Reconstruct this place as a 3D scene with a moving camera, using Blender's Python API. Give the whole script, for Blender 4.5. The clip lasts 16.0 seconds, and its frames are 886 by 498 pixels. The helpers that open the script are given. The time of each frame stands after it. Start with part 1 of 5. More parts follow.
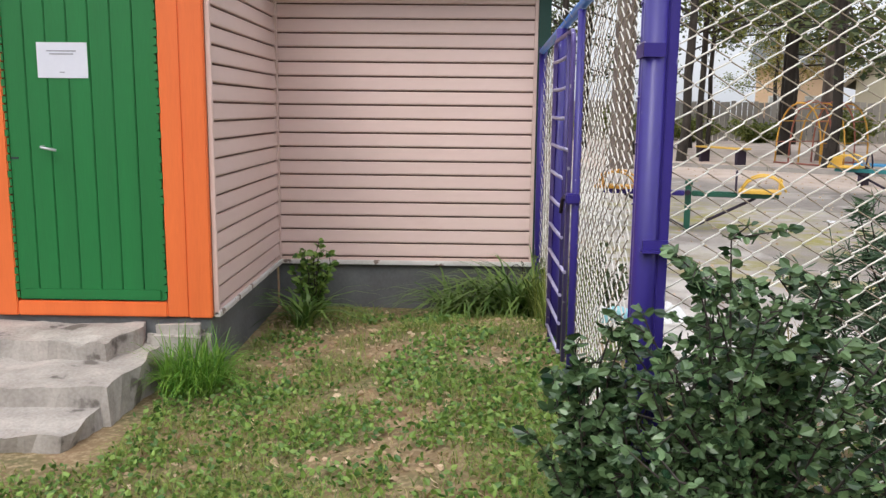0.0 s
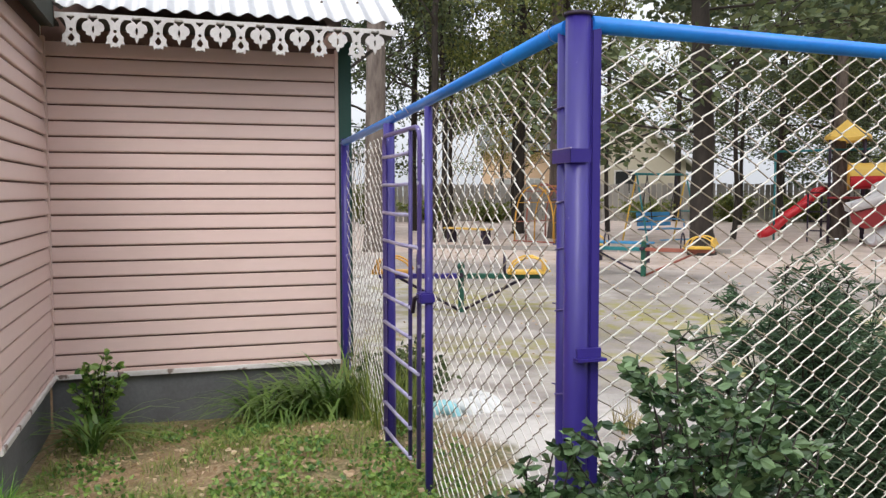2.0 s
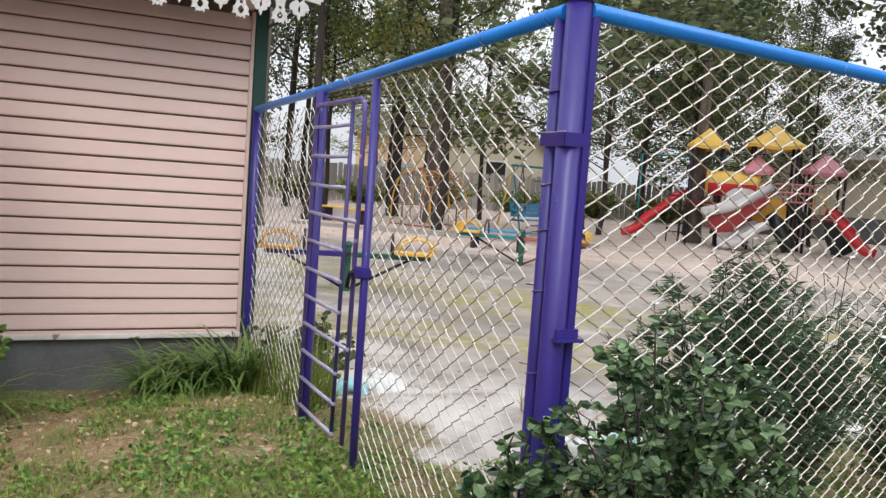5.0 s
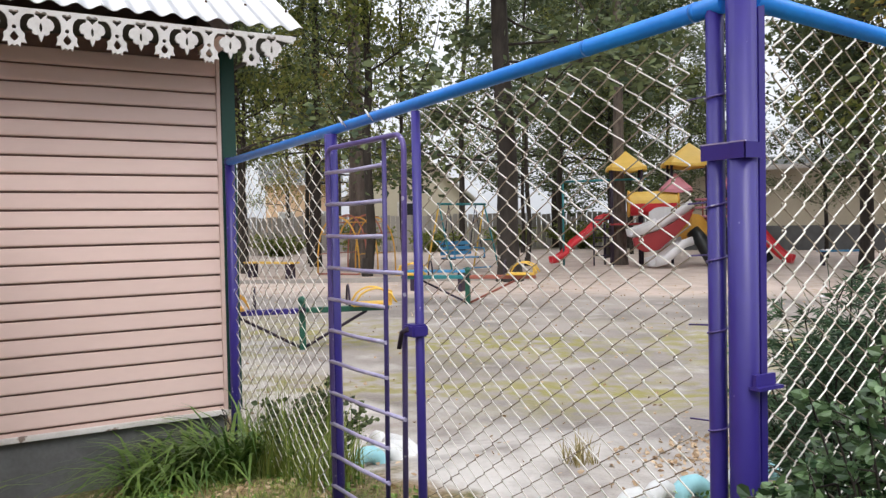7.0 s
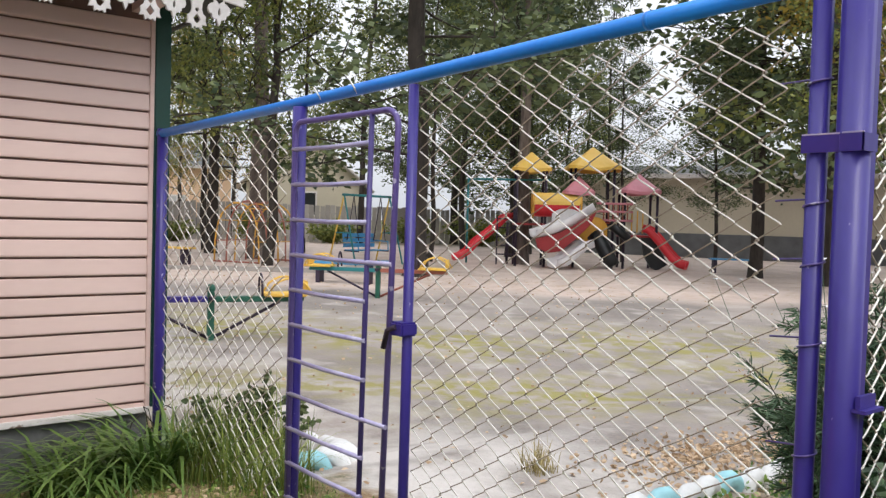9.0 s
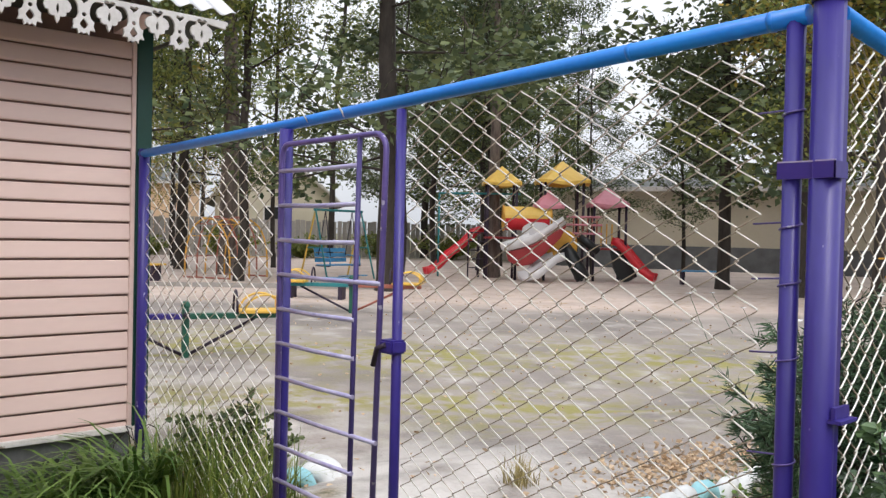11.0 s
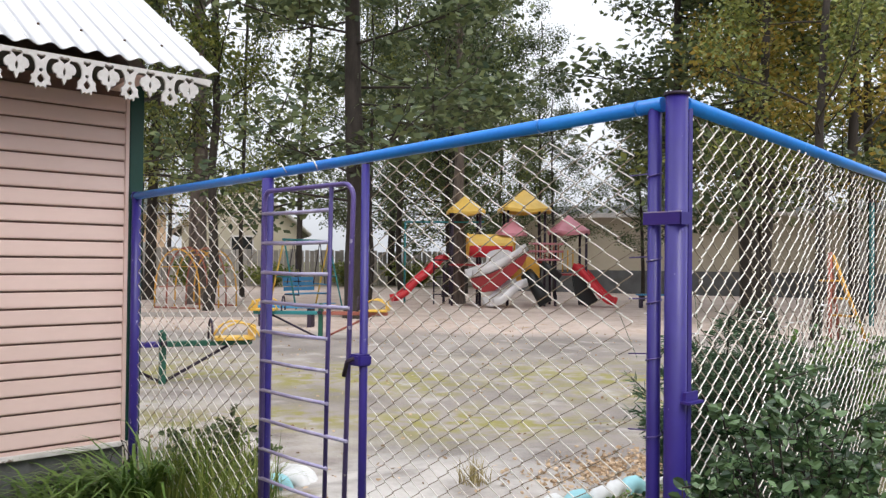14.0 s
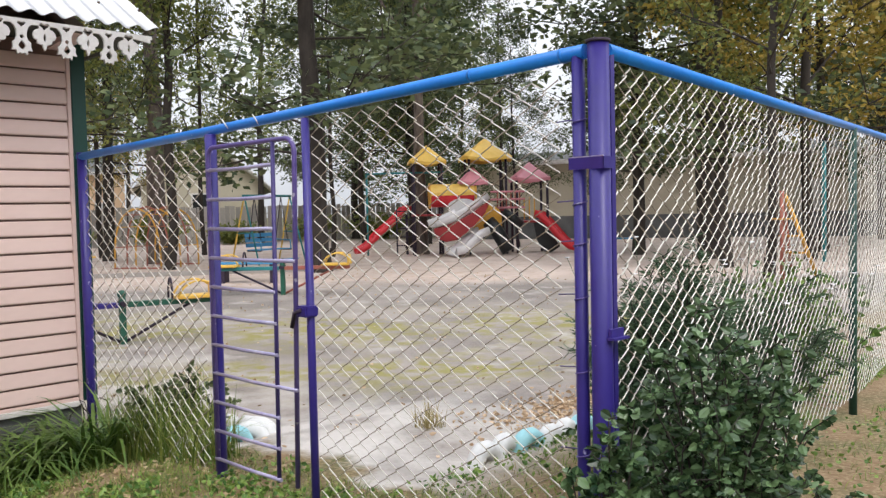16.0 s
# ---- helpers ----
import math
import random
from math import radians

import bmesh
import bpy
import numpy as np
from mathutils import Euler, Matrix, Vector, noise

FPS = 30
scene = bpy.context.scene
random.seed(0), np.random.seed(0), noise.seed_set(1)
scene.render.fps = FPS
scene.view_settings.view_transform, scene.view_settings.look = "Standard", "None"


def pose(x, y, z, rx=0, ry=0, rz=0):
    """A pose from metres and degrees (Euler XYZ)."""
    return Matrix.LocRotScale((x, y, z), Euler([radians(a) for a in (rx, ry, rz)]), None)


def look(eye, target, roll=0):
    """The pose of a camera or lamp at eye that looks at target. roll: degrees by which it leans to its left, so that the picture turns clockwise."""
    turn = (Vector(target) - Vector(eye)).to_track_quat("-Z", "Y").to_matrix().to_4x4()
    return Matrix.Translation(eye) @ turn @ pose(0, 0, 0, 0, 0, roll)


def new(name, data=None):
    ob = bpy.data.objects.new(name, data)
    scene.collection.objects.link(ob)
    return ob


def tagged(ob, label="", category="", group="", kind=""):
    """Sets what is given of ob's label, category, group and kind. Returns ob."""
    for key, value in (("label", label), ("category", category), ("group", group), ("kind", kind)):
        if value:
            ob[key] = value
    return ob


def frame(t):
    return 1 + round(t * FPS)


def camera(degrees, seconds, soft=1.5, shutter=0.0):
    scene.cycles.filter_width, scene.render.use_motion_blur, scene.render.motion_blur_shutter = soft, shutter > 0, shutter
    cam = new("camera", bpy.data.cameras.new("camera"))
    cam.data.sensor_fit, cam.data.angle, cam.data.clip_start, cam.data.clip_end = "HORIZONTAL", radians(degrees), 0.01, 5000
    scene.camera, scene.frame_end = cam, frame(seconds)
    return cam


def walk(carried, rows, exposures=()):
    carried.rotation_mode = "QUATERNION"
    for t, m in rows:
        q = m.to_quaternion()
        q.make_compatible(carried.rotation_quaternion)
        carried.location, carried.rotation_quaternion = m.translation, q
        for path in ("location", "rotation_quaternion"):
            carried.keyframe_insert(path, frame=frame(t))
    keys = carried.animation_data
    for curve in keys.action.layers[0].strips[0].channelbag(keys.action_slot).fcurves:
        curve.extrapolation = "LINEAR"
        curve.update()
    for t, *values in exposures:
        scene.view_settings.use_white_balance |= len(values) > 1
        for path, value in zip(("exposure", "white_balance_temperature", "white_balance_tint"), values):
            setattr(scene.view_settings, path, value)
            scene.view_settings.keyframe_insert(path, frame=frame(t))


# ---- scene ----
cam = camera(55.3, 16.0, soft=1.4)
PATH = [
    (0, (-0.534, -5.944, 1.477), (-0.567, -3.971, 1.152), 0.6),
    (0.5, (-0.748, -5.891, 1.512), (-0.466, -3.935, 1.204), 2.8),
    (1, (-0.874, -5.686, 1.506), (-0.505, -3.734, 1.272), -0.1),
    (1.5, (-0.907, -5.647, 1.529), (-0.471, -3.701, 1.383), -0.1),
    (2, (-0.975, -5.68, 1.537), (-0.4, -3.769, 1.406), -0.1),
    (2.5, (-1.008, -5.705, 1.54), (-0.366, -3.812, 1.478), 0.7),
    (3, (-1.027, -5.736, 1.526), (-0.325, -3.868, 1.391), 1.4),
    (3.5, (-1.025, -5.733, 1.529), (-0.271, -3.886, 1.387), 1.5),
    (3.7, (-1.027, -5.735, 1.535), (-0.253, -3.895, 1.409), 1.8),
    (5.8, (-1.392, -5.296, 1.492), (-0.452, -3.541, 1.299), 3.3),
    (6, (-1.403, -5.223, 1.496), (-0.427, -3.481, 1.377), -0.4),
    (6.5, (-1.463, -5.074, 1.502), (-0.519, -3.314, 1.388), -1.1),
    (7, (-1.563, -4.944, 1.483), (-0.5, -3.251, 1.426), -1.1),
    (7.5, (-1.659, -4.8, 1.468), (-0.58, -3.12, 1.345), 1.5),
    (8, (-1.695, -4.629, 1.468), (-0.626, -2.94, 1.383), -0.7),
    (8.5, (-1.661, -4.5, 1.461), (-0.455, -2.906, 1.382), 1.4),
    (10.8, (-1.792, -4.496, 1.478), (-0.444, -3.019, 1.435), 1.3),
    (11, (-1.774, -4.52, 1.483), (-0.447, -3.025, 1.447), 1.3),
    (11.5, (-1.826, -4.641, 1.485), (-0.437, -3.202, 1.448), 2.6),
    (12, (-1.852, -4.824, 1.484), (-0.483, -3.367, 1.462), 2.4),
    (12.5, (-1.882, -4.897, 1.5), (-0.519, -3.436, 1.431), 0.5),
    (13, (-2.048, -4.952, 1.497), (-0.659, -3.514, 1.452), -1.6),
    (13.5, (-2.145, -4.996, 1.506), (-0.791, -3.525, 1.566), 0.1),
    (14, (-2.145, -4.996, 1.504), (-0.761, -3.551, 1.533), 0.6),
    (14.5, (-2.134, -4.991, 1.505), (-0.726, -3.57, 1.492), -0.6),
    (15, (-2.151, -4.993, 1.496), (-0.72, -3.596, 1.446), 0.5),
    (15.5, (-2.149, -5.039, 1.493), (-0.699, -3.662, 1.442), 0.4),
    (16, (-2.123, -5.112, 1.499), (-0.685, -3.725, 1.411), -1.3),
]
walk(cam, [(t, look(e, g, r)) for t, e, g, r in PATH])

# ---------------- light ----------------
world = bpy.data.worlds.new("world")
scene.world = world
world.use_nodes = True
wn, wl = world.node_tree.nodes, world.node_tree.links
sky = wn.new("ShaderNodeTexSky")
sky.sky_type, sky.sun_disc = "NISHITA", False
sky.sun_elevation, sky.sun_rotation = radians(48), radians(200)
sky.dust_density, sky.ozone_density = 4.0, 1.0
grey = wn.new("ShaderNodeHueSaturation")
grey.inputs["Saturation"].default_value = 0.22
grey.inputs["Value"].default_value = 1.0
wl.new(sky.outputs["Color"], grey.inputs["Color"])
cloud = wn.new("ShaderNodeMix")
cloud.data_type = "RGBA"
cloud.inputs["Factor"].default_value = 0.6
cloud.inputs["B"].default_value = (7.5, 7.8, 8.45, 1)
wl.new(grey.outputs["Color"], cloud.inputs["A"])
toward = wn.new("ShaderNodeTexCoord")
height = wn.new("ShaderNodeSeparateXYZ")
wl.new(toward.outputs["Generated"], height.inputs["Vector"])
dome = wn.new("ShaderNodeMapRange")
dome.inputs["From Min"].default_value, dome.inputs["From Max"].default_value = 0.0, 1.0
dome.inputs["To Min"].default_value, dome.inputs["To Max"].default_value = 0.72, 1.55
wl.new(height.outputs["Z"], dome.inputs["Value"])
overcast = wn.new("ShaderNodeMix")
overcast.data_type, overcast.blend_type = "RGBA", "MULTIPLY"
overcast.inputs["Factor"].default_value = 1.0
wl.new(cloud.outputs["Result"], overcast.inputs["A"])
wl.new(dome.outputs[0], overcast.inputs["B"])
wl.new(overcast.outputs["Result"], wn["Background"].inputs["Color"])
wn["Background"].inputs["Strength"].default_value = 0.15

sun = new("sun", bpy.data.lights.new("sun", "SUN"))
sun.data.energy, sun.data.angle, sun.data.color = 0.5, radians(25), (1.0, 0.96, 0.9)
sun.matrix_world = look((-4, -11, 14), (0, 0, 0))
scene.view_settings.exposure = 0.38


# ---------------- materials ----------------
def material(name, color, rough=0.6, metal=0.0, dark=None, scale=4.0, fine=60.0, amount=0.5, bump=0.15, stretch=(1, 1, 1),
             piece=0.0, spots=None, spot_scale=9.0, spot_cut=0.62, bump_scale=None):
    """A surface with broad stains, fine grain, an optional spatter of worn spots and relief."""
    m = bpy.data.materials.new(name)
    m.use_nodes = True
    n, l = m.node_tree.nodes, m.node_tree.links
    b = n["Principled BSDF"]
    b.inputs["Roughness"].default_value, b.inputs["Metallic"].default_value = rough, metal
    co = n.new("ShaderNodeTexCoord")
    mp = n.new("ShaderNodeMapping")
    mp.inputs["Scale"].default_value = stretch
    l.new(co.outputs["Object"], mp.inputs["Vector"])

    def tex(s, detail=4.0):
        t = n.new("ShaderNodeTexNoise")
        t.inputs["Scale"].default_value, t.inputs["Detail"].default_value = s, detail
        l.new(mp.outputs["Vector"], t.inputs["Vector"])
        return t.outputs["Fac"]

    broad, grain = tex(scale), tex(fine, 2.0)
    add = n.new("ShaderNodeMath")
    add.operation = "MULTIPLY_ADD"
    l.new(grain, add.inputs[0])
    add.inputs[1].default_value = 0.45
    l.new(broad, add.inputs[2])
    ramp = n.new("ShaderNodeMapRange")
    ramp.inputs["From Min"].default_value, ramp.inputs["From Max"].default_value = 0.45, 1.0
    l.new(add.outputs[0], ramp.inputs["Value"])
    mul = n.new("ShaderNodeMath")
    mul.operation = "MULTIPLY"
    l.new(ramp.outputs[0], mul.inputs[0])
    mul.inputs[1].default_value = amount
    mix = n.new("ShaderNodeMix")
    mix.data_type = "RGBA"
    mix.inputs["A"].default_value = (*color, 1)
    mix.inputs["B"].default_value = (*(dark or [c * 0.55 for c in color]), 1)
    l.new(mul.outputs[0], mix.inputs["Factor"])
    out = mix.outputs["Result"]
    if spots:
        cut = n.new("ShaderNodeMapRange")
        cut.inputs["From Min"].default_value, cut.inputs["From Max"].default_value = spot_cut, spot_cut + 0.04
        l.new(tex(spot_scale, 5.0), cut.inputs["Value"])
        sm = n.new("ShaderNodeMix")
        sm.data_type = "RGBA"
        l.new(cut.outputs[0], sm.inputs["Factor"])
        l.new(out, sm.inputs["A"])
        sm.inputs["B"].default_value = (*spots, 1)
        out = sm.outputs["Result"]
    if piece:
        info = n.new("ShaderNodeObjectInfo")
        hs = n.new("ShaderNodeHueSaturation")
        pr = n.new("ShaderNodeMapRange")
        pr.inputs["To Min"].default_value, pr.inputs["To Max"].default_value = 1 - piece, 1 + piece
        l.new(info.outputs["Random"], pr.inputs["Value"])
        l.new(pr.outputs[0], hs.inputs["Value"])
        l.new(out, hs.inputs["Color"])
        out = hs.outputs["Color"]
    l.new(out, b.inputs["Base Color"])
    if bump:
        bp = n.new("ShaderNodeBump")
        bp.inputs["Strength"].default_value, bp.inputs["Distance"].default_value = bump, 0.01
        l.new(add.outputs[0] if not bump_scale else tex(bump_scale, 6.0), bp.inputs["Height"])
        l.new(bp.outputs["Normal"], b.inputs["Normal"])
    return m


def leaf_material(name, a, b2, rough=0.45, through_light=0.25):
    """Foliage whose colour differs from leaf to leaf, and which lets some light through."""
    m = bpy.data.materials.new(name)
    m.use_nodes = True
    n, l = m.node_tree.nodes, m.node_tree.links
    p = n["Principled BSDF"]
    p.inputs["Roughness"].default_value = rough
    geo = n.new("ShaderNodeNewGeometry")
    ramp = n.new("ShaderNodeMix")
    ramp.data_type = "RGBA"
    ramp.inputs["A"].default_value, ramp.inputs["B"].default_value = (*a, 1), (*b2, 1)
    l.new(geo.outputs["Random Per Island"], ramp.inputs["Factor"])
    l.new(ramp.outputs["Result"], p.inputs["Base Color"])
    tr = n.new("ShaderNodeBsdfTranslucent")
    l.new(ramp.outputs["Result"], tr.inputs["Color"])
    mx = n.new("ShaderNodeMixShader")
    mx.inputs["Fac"].default_value = through_light
    l.new(p.outputs["BSDF"], mx.inputs[1])
    l.new(tr.outputs["BSDF"], mx.inputs[2])
    l.new(mx.outputs["Shader"], n["Material Output"].inputs["Surface"])
    return m


M_SIDING = material("pink_siding", (0.74, 0.555, 0.505), 0.5, dark=(0.62, 0.455, 0.41), scale=1.2, fine=40, amount=0.45, bump=0.05,
                    stretch=(0.3, 1, 1), piece=0.03)
M_GROOVE = material("siding_backing", (0.20, 0.12, 0.10), 0.8)
M_TRIM = material("white_strip", (0.76, 0.73, 0.71), 0.6, dark=(0.5, 0.46, 0.43), scale=9, fine=70, amount=0.6, spots=(0.24, 0.18, 0.15), spot_scale=14, spot_cut=0.64)
M_PLINTH = material("grey_plinth", (0.17, 0.175, 0.18), 0.85, dark=(0.09, 0.09, 0.09), scale=2.5, fine=50, amount=0.8, bump=0.4)
M_GREEN = material("green_paint", (0.012, 0.19, 0.045), 0.55, dark=(0.008, 0.12, 0.028), scale=1.5, fine=30, amount=0.6, bump=0.12,
                   stretch=(5, 5, 0.4))
M_DGREEN = material("dark_green_paint", (0.008, 0.06, 0.045), 0.5, dark=(0.004, 0.03, 0.02), scale=3)
M_ORANGE = material("orange_paint", (0.88, 0.19, 0.045), 0.5, dark=(0.66, 0.12, 0.03), scale=2, fine=30, amount=0.55, bump=0.1,
                    stretch=(5, 5, 0.5))
M_PAPER = material("paper", (0.74, 0.74, 0.82), 0.7, dark=(0.66, 0.66, 0.75), scale=8, bump=0.02)
M_INK = material("grey_ink", (0.35, 0.35, 0.4), 0.8, bump=0)
M_ZINC = material("roof_metal", (0.62, 0.63, 0.65), 0.42, 0.55, dark=(0.45, 0.45, 0.46), scale=1.5, fine=25, amount=0.5, bump=0.06)
M_SCREW = material("rusty_screw", (0.10, 0.06, 0.04), 0.7, 0.5)
M_LACE = material("white_lace_paint", (0.66, 0.64, 0.63), 0.6, dark=(0.42, 0.39, 0.37), scale=6, fine=60, amount=0.7, bump=0.15)
M_SOFFIT = material("dark_soffit", (0.035, 0.04, 0.03), 0.8)
M_PURPLE = material("purple_paint", (0.040, 0.026, 0.235), 0.36, dark=(0.026, 0.017, 0.155), scale=5, fine=40, amount=0.6, bump=0.12,
                    stretch=(1, 1, 0.5), spots=(0.42, 0.40, 0.62), spot_scale=26, spot_cut=0.685)
M_GATE = material("lilac_gate_paint", (0.14, 0.10, 0.32), 0.33, 0.1, dark=(0.07, 0.05, 0.20), scale=8, fine=50, amount=0.6, bump=0.15,
                  spots=(0.45, 0.43, 0.58), spot_scale=30, spot_cut=0.66)
M_GATEDARK = material("dark_purple_gate_paint", (0.06, 0.042, 0.19), 0.45, 0.1, dark=(0.035, 0.022, 0.10), scale=8, fine=50, amount=0.7, bump=0.15)
M_RUNG = material("worn_lilac_rung", (0.50, 0.47, 0.62), 0.35, 0.2, dark=(0.22, 0.18, 0.42), scale=9, fine=50, amount=0.7, bump=0.15)
M_PEACH = material("peach_wall", (0.85, 0.60, 0.40), 0.85, dark=(0.65, 0.44, 0.28), scale=0.6, fine=8)
M_PETAL = material("white_petal", (0.85, 0.84, 0.86), 0.6, bump=0)
M_BLUE = material("blue_rail_paint", (0.012, 0.245, 0.78), 0.35, dark=(0.01, 0.13, 0.55), scale=4, fine=50, amount=0.6, bump=0.12,
                  spots=(0.28, 0.50, 0.85), spot_scale=20, spot_cut=0.7)
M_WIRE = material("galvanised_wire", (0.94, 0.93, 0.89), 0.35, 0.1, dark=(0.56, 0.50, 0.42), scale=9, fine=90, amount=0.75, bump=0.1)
# Brownish copy of the wire with the shade of one diagonal lay painted in.
M_WIRESHADE = material("rust_stained_wire", (0.52, 0.46, 0.37), 0.5, 0.3, dark=(0.16, 0.10, 0.06), scale=14, fine=90, amount=0.9, bump=0.15)
M_IRON = material("dark_iron", (0.05, 0.035, 0.06), 0.6, 0.4)
M_CONCRETE = material("worn_concrete", (0.54, 0.49, 0.445), 0.9, dark=(0.24, 0.215, 0.195), scale=5, fine=60, amount=0.9, bump=0.9, piece=0.05, spots=(0.15, 0.13, 0.115), spot_scale=5, spot_cut=0.62)
M_ASPHALT = material("worn_asphalt", (0.14, 0.12, 0.125), 0.9, dark=(0.08, 0.07, 0.075), scale=0.8, fine=90, amount=0.8, bump=0.5)
M_BARK = material("pine_bark", (0.23, 0.19, 0.165), 0.95, dark=(0.075, 0.055, 0.047), scale=9, fine=30, amount=1.0, bump=1.0, stretch=(1, 1, 0.22))
M_BARK2 = material("dark_bark", (0.06, 0.048, 0.04), 0.95, dark=(0.022, 0.018, 0.015), scale=8, fine=30, amount=1.0, bump=0.8, stretch=(1, 1, 0.25))
M_RED = material("red_plastic", (0.72, 0.03, 0.045), 0.35, dark=(0.5, 0.02, 0.03), scale=2, bump=0.02)
M_DRED = material("dark_red_plastic", (0.35, 0.025, 0.03), 0.4, dark=(0.2, 0.015, 0.02), scale=2, bump=0.02)
M_YELLOW = material("yellow_plastic", (0.82, 0.53, 0.10), 0.45, dark=(0.62, 0.38, 0.06), scale=3, bump=0.04)
M_PINK = material("pink_plastic", (0.70, 0.27, 0.33), 0.45, dark=(0.5, 0.18, 0.22), scale=2, bump=0.02)
M_WHITEP = material("white_plastic", (0.75, 0.73, 0.74), 0.4, dark=(0.5, 0.48, 0.5), scale=3, bump=0.02)
M_BLACKP = material("dark_plastic", (0.015, 0.018, 0.02), 0.4, bump=0.02)
M_TEAL = material("teal_paint", (0.03, 0.24, 0.26), 0.5, dark=(0.02, 0.14, 0.15), scale=5)
M_SKY = material("sky_blue_paint", (0.07, 0.30, 0.55), 0.5, dark=(0.04, 0.2, 0.38), scale=5)
M_PGREEN = material("bench_green", (0.014, 0.10, 0.065), 0.5, dark=(0.01, 0.08, 0.05), scale=5)
M_OCHRE = material("ochre_paint", (0.75, 0.40, 0.06), 0.5, dark=(0.5, 0.25, 0.03), scale=5)
M_RUSTRED = material("rust_red_paint", (0.42, 0.14, 0.10), 0.6, dark=(0.25, 0.08, 0.05), scale=5)
M_TYREW = material("white_painted_tyre", (0.78, 0.78, 0.78), 0.6, dark=(0.5, 0.5, 0.48), scale=6, fine=50, bump=0.3)
M_TYREB = material("aqua_painted_tyre", (0.35, 0.66, 0.72), 0.6, dark=(0.22, 0.45, 0.5), scale=6, fine=50, bump=0.3)
M_CURTAIN = material("curtained_glass", (0.55, 0.55, 0.53), 0.15, dark=(0.4, 0.4, 0.4), scale=2, bump=0)
M_UNSEENWALL = material("yard_wall", (0.20, 0.19, 0.15), 0.9, dark=(0.10, 0.10, 0.07), scale=0.8, fine=12, amount=0.8, bump=0.3)
M_CREAM = material("cream_wall", (0.60, 0.54, 0.42), 0.85, dark=(0.45, 0.4, 0.31), scale=0.6, fine=8)
M_SLATE = material("grey_slate_roof", (0.15, 0.155, 0.15), 0.85, dark=(0.08, 0.085, 0.08), scale=1.5)
M_FENCEWOOD = material("weathered_fence", (0.40, 0.37, 0.34), 0.9, dark=(0.22, 0.20, 0.185), scale=3, piece=0.12)
# Leaf tones widened: pale end for sky glints, dark end for shaded gaps.
M_LEAF_BUSH = leaf_material("bush_leaf", (0.010, 0.034, 0.014), (0.17, 0.27, 0.12), 0.25, 0.12)
M_LEAF_BIRCH = leaf_material("birch_leaf", (0.085, 0.13, 0.035), (0.29, 0.3, 0.07), 0.5, 0.3)
M_LEAF_DARK = leaf_material("dark_leaf", (0.03, 0.055, 0.025), (0.16, 0.195, 0.075), 0.55, 0.22)
M_LEAF_YELLOW = leaf_material("yellowing_leaf", (0.2, 0.19, 0.03), (0.42, 0.29, 0.05), 0.5, 0.3)
M_GRASS = leaf_material("grass_blade", (0.085, 0.155, 0.025), (0.31, 0.35, 0.08), 0.5, 0.25)
M_STRAW = leaf_material("dry_grass_blade", (0.22, 0.17, 0.06), (0.46, 0.38, 0.17), 0.6, 0.2)
M_LILY = leaf_material("daylily_leaf", (0.045, 0.11, 0.02), (0.19, 0.29, 0.065), 0.4, 0.25)
M_WEED = leaf_material("ground_leaf", (0.045, 0.13, 0.022), (0.27, 0.40, 0.085), 0.45, 0.2)
M_LUSH = leaf_material("lush_grass_blade", (0.06, 0.19, 0.02), (0.24, 0.42, 0.06), 0.45, 0.25)
M_DRY = leaf_material("fallen_leaf", (0.38, 0.25, 0.14), (0.68, 0.52, 0.36), 0.7, 0.1)
M_FEATHER = leaf_material("feathery_leaf", (0.03, 0.07, 0.04), (0.12, 0.20, 0.10), 0.6, 0.2)


# ---------------- building blocks ----------------
def thing(name, label, category, at=(0, 0, 0), turn=0.0, group="", kind=""):
    ob = new(name)
    ob.empty_display_size = 0.1
    ob.matrix_world = pose(*at, 0, 0, turn)
    return tagged(ob, label, category, group, kind)


def mesh_of(bm, mat, name, smooth=False):
    me = bpy.data.meshes.new(name)
    bm.to_mesh(me)
    bm.free()
    me.materials.append(mat)
    if smooth:
        for p in me.polygons:
            p.use_smooth = True
    return me


def part(name, bm, mat, parent, label="", smooth=False):
    me = bm if isinstance(bm, bpy.types.Mesh) else mesh_of(bm, mat, name, smooth)
    ob = new(name, me)
    ob.parent = parent
    return tagged(ob, label)


def single(name, bm, mat, label, category, kind="", group="", smooth=False):
    return tagged(new(name, mesh_of(bm, mat, name, smooth)), label, category, group, kind)


def box(bm, x0, x1, y0, y1, z0, z1, m=None, bevel=0.0):
    b2 = bmesh.new()
    bmesh.ops.create_cube(b2, size=1)
    for v in b2.verts:
        v.co = Vector(((x0 + x1) / 2 + v.co.x * (x1 - x0), (y0 + y1) / 2 + v.co.y * (y1 - y0), (z0 + z1) / 2 + v.co.z * (z1 - z0)))
    if bevel:
        bmesh.ops.bevel(b2, geom=b2.edges[:], offset=bevel, segments=2, affect="EDGES")
    join(bm, b2, m)
    return bm


def join(bm, b2, m=None):
    if m is not None:
        b2.transform(m)
    vs = {v: bm.verts.new(v.co) for v in b2.verts}
    for f in b2.faces:
        bm.faces.new([vs[v] for v in f.verts]).smooth = f.smooth
    b2.free()


